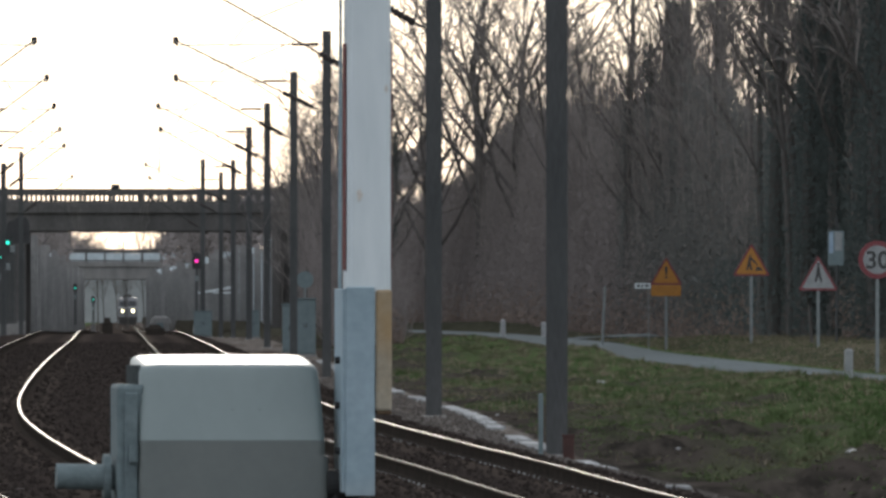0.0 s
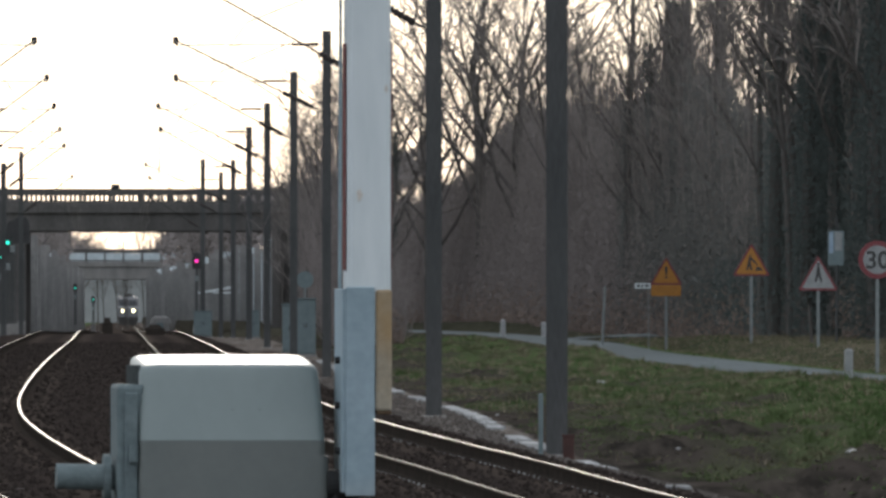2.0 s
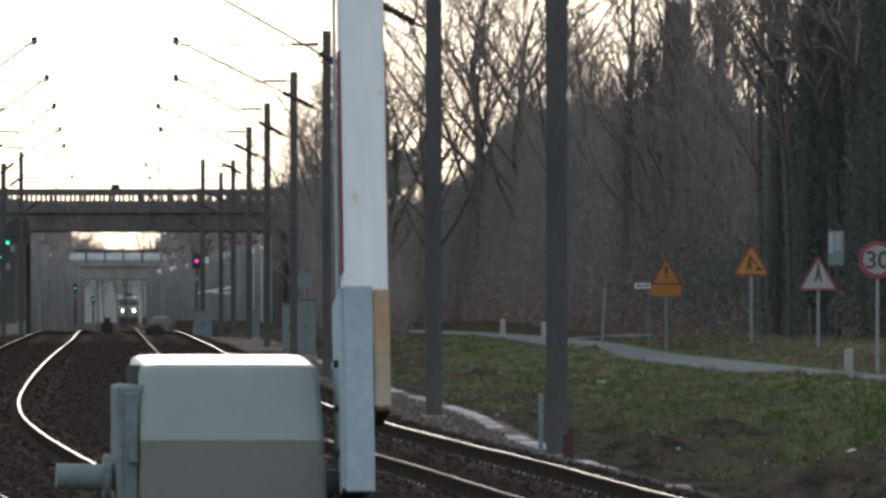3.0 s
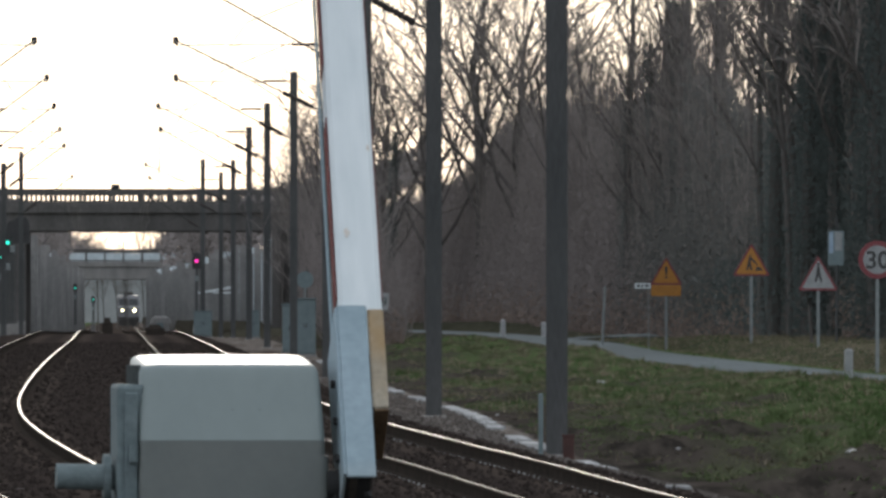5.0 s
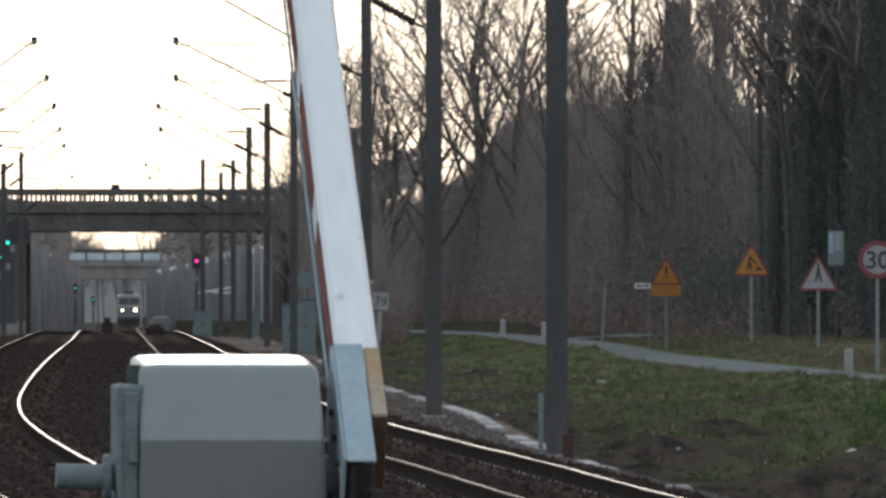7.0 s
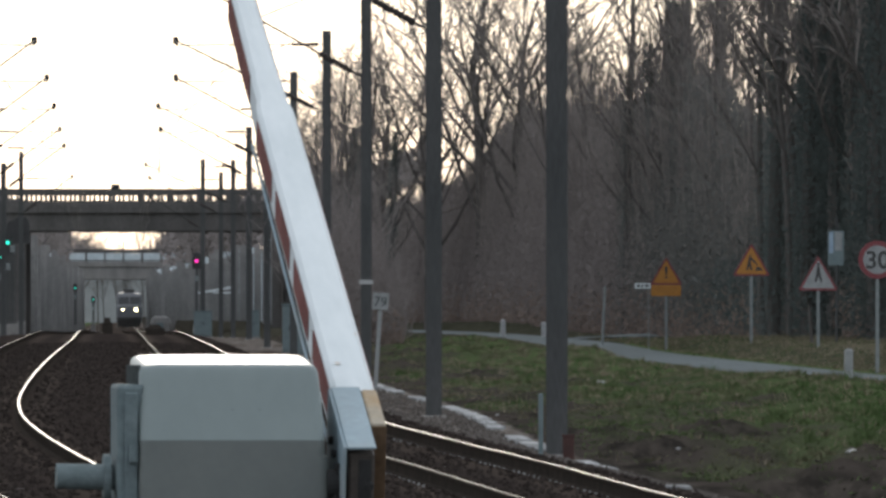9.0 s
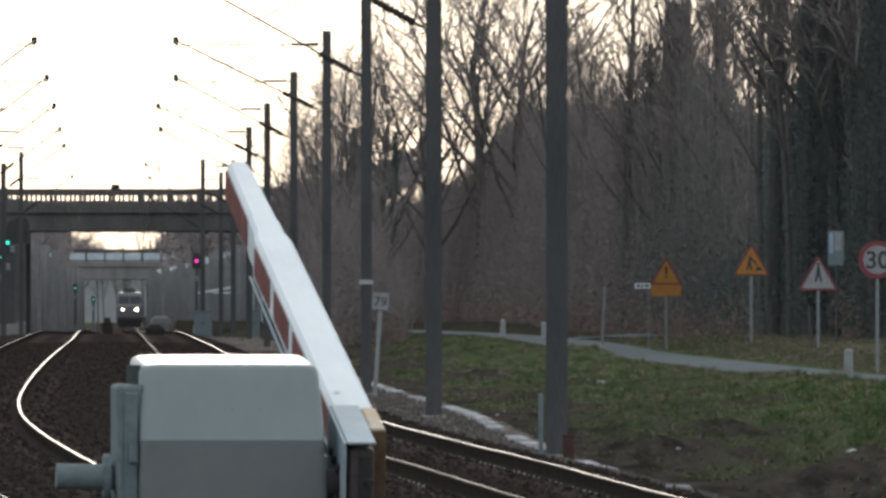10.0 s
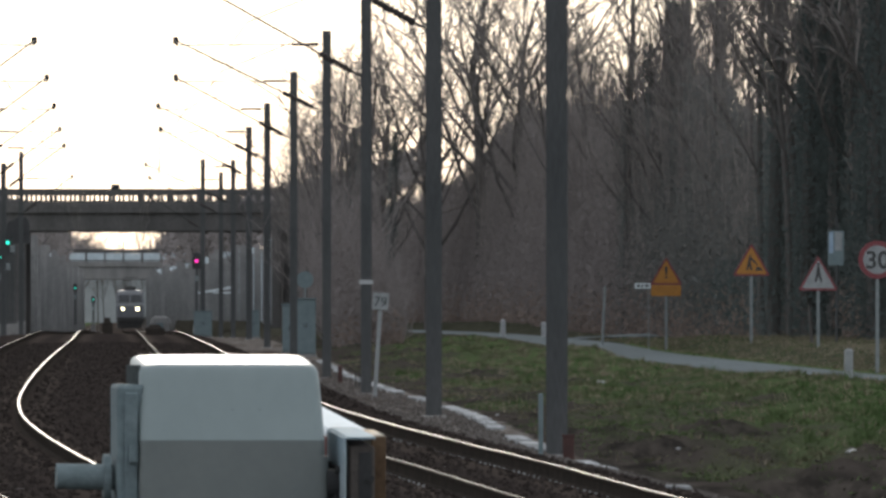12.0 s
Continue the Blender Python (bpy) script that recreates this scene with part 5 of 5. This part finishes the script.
def build_thicket():
    rng = random.Random(9)
    sp = Soup()
    for _ in range(3600):
        x = rng.uniform(-8.8, 17)
        y = curve_at(FRONT, x) + 14 + 40 * rng.random() ** 1.4
        base = Vector((x, y, ground_z(x, y) - 0.1))
        cap = curve_at(CANOPY, x) * (1.04 + 0.12 * noise.noise(Vector((x * 0.9, y * 0.05, 0))))
        h = cap * rng.uniform(0.55, 1.0)
        lean = Vector((rng.gauss(0, 0.05), rng.gauss(0, 0.05), 1))
        r = rng.uniform(0.012, 0.026)
        top = base + lean * h
        mid = base + lean * h * 0.5 + Vector((rng.gauss(0, 0.1), 0, 0))
        sp.stick(base, mid, r, r * 0.75, 3)
        sp.stick(mid, top, r * 0.75, 0.007, 3)
        for k in range(13):
            t = 0.15 + 0.85 * rng.random()
            a = base.lerp(mid, t * 2) if t < 0.5 else mid.lerp(top, t * 2 - 1)
            an = rng.uniform(0, 2 * math.pi)
            ln = rng.uniform(0.5, 1.4) * (1.15 - 0.6 * t)
            b = a + Vector((math.cos(an) * 0.7, math.sin(an) * 0.7, rng.uniform(0.7, 1.7))) * ln * 0.7
            sp.stick(a, b, 0.011, 0.006, 3)
            for _k in range(1):
                c = a.lerp(b, rng.uniform(0.3, 0.9))
                sp.stick(c, c + Vector((rng.uniform(-1, 1), rng.uniform(-1, 1), rng.uniform(0.2, 1.3))) * 0.4, 0.008, 0.005, 3)
    tagged(new("sapling_thicket", sp.mesh("sapling_thicket", [M_TWIG])), "dense thicket of bare brown saplings and twigs", "thicket", kind="stuff")
    sp = Soup()
    for _ in range(330000):
        x = rng.uniform(-9, 19)
        d = rng.random()
        y = curve_at(FRONT, x) + 3 + 45 * d
        cap = min((2.0 + 26.0 * d) * (0.8 + 0.4 * noise.noise(Vector((x * 0.5, y * 0.03, 4.0)))) + 0.6,
                  curve_at(CANOPY, x) * (0.86 + 0.14 * noise.noise(Vector((x * 0.8, y * 0.05, 8.0)))))
        g = ground_z(x, y)
        z = g + cap * rng.random()
        u = Vector((rng.gauss(0, 1), rng.gauss(0, 0.16), rng.gauss(0, 1.3))).normalized() * rng.uniform(0.05, 0.16)
        w = Vector((rng.uniform(-1, 1), rng.uniform(-0.15, 0.15), rng.uniform(-1, 1))).normalized() * rng.uniform(0.05, 0.12)
        low = z - g < 2.2 * rng.random() ** 1.5 and d < 0.5
        sp.leaf(Vector((x, y, z)), u, w, 2 if low else wood_tone(x + rng.gauss(0, 0.5), z))
    # coarse inner growth that closes the depth of the wood
    for _ in range(30000):
        x = rng.uniform(-9, 19)
        y = curve_at(FRONT, x) + 22 + 40 * rng.random()
        g = ground_z(x, y)
        z = g + curve_at(CANOPY, x) * 0.80 * rng.random()
        u = Vector((rng.gauss(0, 1), 0.1, rng.gauss(0, 1))).normalized() * rng.uniform(0.25, 0.5)
        w = Vector((rng.uniform(-1, 1), 0.1, rng.uniform(-1, 1))).normalized() * rng.uniform(0.2, 0.4)
        sp.leaf(Vector((x, y, z)), u, w, wood_tone(x + rng.gauss(0, 0.5), z))
    tagged(new("undergrowth", sp.mesh("undergrowth", [M_BRAMBLE, M_IVY, M_BRACKEN, M_MIXED])), "dark brown bramble and ivy undergrowth filling the wood edge", "undergrowth", kind="stuff")


def build_scrub():
    """Bramble scrub on the rising bank between the line and the lane."""
    rng = random.Random(19)
    sp = Soup()
    for _ in range(46000):
        y = rng.uniform(375, 470)
        f = rng.random()
        x = (-0.0104 + 0.0068 * f) * y
        cap = (5.4 - 4.4 * f ** 0.9) * (0.9 + 0.35 * noise.noise(Vector((x * 0.8, y * 0.06, 3.0))))
        g = ground_z(x, y)
        h = max(cap, 0.35) * rng.random() ** 0.9
        u = Vector((rng.gauss(0, 1), rng.gauss(0, 0.2), rng.gauss(0, 1.2))).normalized() * rng.uniform(0.05, 0.15)
        w = Vector((rng.uniform(-1, 1), rng.uniform(-0.15, 0.15), rng.uniform(-1, 1))).normalized() * rng.uniform(0.04, 0.10)
        sp.leaf(Vector((x, y, g + h)), u, w, 1 if h < 1.3 * rng.random() else 0)
    for _ in range(700):
        y = rng.uniform(375, 470)
        f = rng.random()
        x = (-0.0104 + 0.0068 * f) * y
        a = Vector((x, y, ground_z(x, y)))
        for k in range(5):
            b = a + Vector((rng.gauss(0, 0.5), rng.gauss(0, 0.4), rng.uniform(0.6, 1.6))) * (1.4 - f)
            sp.stick(a, b, 0.014, 0.007, 3)
            a = a.lerp(b, rng.uniform(0.5, 1.0))
    tagged(new("scrub", sp.mesh("scrub", [M_BRAMBLE, M_BRACKEN])), "tangled brown bramble scrub on the bank beside the masts", "scrub", kind="stuff")


def build_grass():
    rng = random.Random(4)
    sp = Soup()
    n = 0
    while n < 80000:
        y = 108 * (4.2 ** rng.random())
        tx = max(curve_at(TROUGH_X, y), rail_u(y) + 1.8) + 0.4
        x = tx + 14 * rng.random() * (0.25 + y / 300)
        rx = curve_at(ROAD_X, y)
        if abs(x - rx) < ROAD_HALF + 0.15 or (x > 4.2 and 420 < y < 452):
            continue
        n += 1
        if x < rx and rng.random() > 0.05 + 0.95 * grass_cover(x, y) * (0.2 + 0.8 * smooth01(108, 150, y)):
            continue
        # dry straw, plus more of it with distance to pale the far bank like haze
        dry = (x > rx + 1.0 and rng.random() < 0.28) or rng.random() < 0.05 + 0.28 * smooth01(140, 260, y)
        g = Vector((x, y, ground_z(x, y) - 0.01))
        h = rng.uniform(0.03, 0.08) * (1.6 if dry else 1.0)
        for k in range(5):
            o = g + Vector((rng.gauss(0, 0.07), rng.gauss(0, 0.15), 0))
            tip = o + Vector((rng.gauss(0, 0.06), rng.gauss(0, 0.05), h * rng.uniform(0.6, 1.2)))
            w = rng.uniform(0.006, 0.013)
            i = len(sp.v)
            sp.v += [(o.x - w, o.y, o.z), (o.x + w, o.y, o.z), tuple(tip)]
            sp.f.append((i, i + 1, i + 2))
            sp.mi.append(1 if dry else 0)
    tagged(new("grass", sp.mesh("grass", [M_GRASS, M_STRAW])), "rough short winter grass with dry straw on the bank", "grass", kind="stuff")


def build_slope_woods():
    """Hazy bushes on the slopes above the cutting walls."""
    rng = random.Random(14)
    sp = Soup()
    for x0, y0, x1, y1, sg in ((-27.0, 726, -42.6, 1328, -1), (-10.0, 726, -34.4, 1328, 1)):
        for _ in range(12000):
            t = rng.random()
            off = 1.0 + 9.0 * rng.random()
            c = Vector((x0 + (x1 - x0) * t + sg * off, y0 + (y1 - y0) * t, 6.3 + 0.45 * off + rng.random() * (2.2 + 2.5 * t + 1.3 * noise.noise(Vector((t * 30, off * 0.3, sg))))))
            u = Vector((rng.uniform(-1, 1), rng.uniform(-1, 1), rng.uniform(-1, 1))).normalized() * rng.uniform(0.2, 0.55)
            sp.leaf(c, u, u.orthogonal() * rng.uniform(0.4, 0.9))
    for _ in range(1900):
        x = rng.uniform(-23, -6)
        top = 8.6 + 1.6 * noise.noise(Vector((x * 0.25, 2.2, 0.5))) + 1.2 * smooth01(-22, -12, x)
        c = Vector((x, 745 + rng.uniform(0, 25), 6.0 + (top - 6.0) * rng.random() ** 0.8 + 0.6 * rng.random() ** 4))
        if -27 < x < -9.5 and c.z < 7.3:
            continue
        u = Vector((rng.uniform(-1, 1), rng.uniform(-1, 1), rng.uniform(-1, 1))).normalized() * rng.uniform(0.1, 0.4)
        sp.leaf(c, u, u.orthogonal() * rng.uniform(0.15, 0.5))
    # twiggy growth on the rise past the far bridge
    for _ in range(5200):
        x = rng.uniform(-52, -29)
        away = abs(x + 39.7)
        top = 9.0 + 3.2 * smooth01(2.6, 7.5, away) + 0.9 * noise.noise(Vector((x * 0.6, 7.7, 0.2)))
        c = Vector((x, 1375 + rng.uniform(0, 30), 6.0 + (top - 6.0) * rng.random() ** 0.6 + 0.9 * rng.random() ** 3))
        u = Vector((rng.uniform(-1, 1), rng.uniform(-0.4, 0.4), rng.uniform(-1, 1))).normalized() * rng.uniform(0.25, 0.6)
        sp.leaf(c, u, u.orthogonal() * rng.uniform(0.15, 0.45))
    tagged(new("slope_bushes", sp.mesh("slope_bushes", [M_BRAMBLE])), "bare hazy bushes on the slopes above the cutting walls", "bushes", kind="stuff")


def build_clods():
    """Clods of bare soil and grass tussocks on the bank."""
    rng = random.Random(31)
    sp, tu = Soup(), Soup()
    base = [Vector(p) for p in ((1, 0, 0), (-1, 0, 0), (0, 1, 0), (0, -1, 0), (0, 0, 1), (0, 0, -0.6), (0.6, 0.6, 0.6), (-0.6, -0.6, 0.6))]
    tri = [(0, 6, 4), (6, 2, 4), (2, 1, 4), (1, 7, 4), (7, 3, 4), (3, 0, 4), (0, 2, 6), (1, 3, 7), (2, 0, 5), (1, 2, 5), (3, 1, 5), (0, 3, 5)]
    n = 0
    while n < 2600:
        y = 108 * (3.4 ** rng.random())
        tx = max(curve_at(TROUGH_X, y), rail_u(y) + 1.8) + 0.5
        x = tx + 11 * rng.random() * (0.25 + y / 300)
        if x > curve_at(ROAD_X, y) - ROAD_HALF - 0.3:
            continue
        bare = 0.5 - grass_cover(x, y)
        n += 1
        g = Vector((x, y, ground_z(x, y)))
        if bare > 0.0:
            r = rng.uniform(0.012, 0.032)
            rot = Euler((rng.uniform(-0.4, 0.4), rng.uniform(-0.4, 0.4), rng.uniform(0, 6))).to_matrix()
            i = len(sp.v)
            for b in base:
                q = rot @ (b * r * rng.uniform(0.7, 1.4))
                sp.v.append((g.x + q.x * 1.6, g.y + q.y * 1.6, g.z + q.z * 0.6))
            for t in tri:
                sp.f.append((i + t[0], i + t[1], i + t[2]))
                sp.mi.append(0)
        elif rng.random() < 0.5:
            h = rng.uniform(0.10, 0.22)
            dry = 1 if rng.random() < 0.16 else 0
            for k in range(14):
                a = rng.uniform(0, 2 * math.pi)
                o = g + Vector((math.cos(a), math.sin(a), 0)) * rng.uniform(0, 0.08)
                tip = o + Vector((math.cos(a) * rng.uniform(0.02, 0.14), math.sin(a) * 0.08, h * rng.uniform(0.5, 1.1)))
                i = len(tu.v)
                tu.v += [(o.x - 0.012, o.y, o.z - 0.02), (o.x + 0.012, o.y, o.z - 0.02), tuple(tip)]
                tu.f.append((i, i + 1, i + 2))
                tu.mi.append(dry)
    tagged(new("soil_clods", sp.mesh("soil_clods", [M_CLOD])), "clods of bare brown soil on the rough bank", "soil", kind="stuff")
    tagged(new("grass_tussocks", tu.mesh("grass_tussocks", [M_GRASS, M_STRAW])), "green and straw-coloured grass tussocks on the bank", "grass", kind="stuff")


build_trees()
build_clods()
build_slope_woods()
build_thicket()
build_scrub()
build_grass()
build_ballast_stones()
build_trough()


# ---- what moves ----
def motions():
    walk(BOOM, [(t, pose(-0.200, 30.0, 1.37, a, 0, 5.27)) for t, a in BOOM_ANGLE])
    rows = []
    for k in range(13):
        y = 1640 - 460 * k / 12
        rows.append((float(k), pose(rail_u(y) - 0.75, y, rail_z(y), 0, 0, 1.63)))
    walk(TRAIN, rows)


motions()
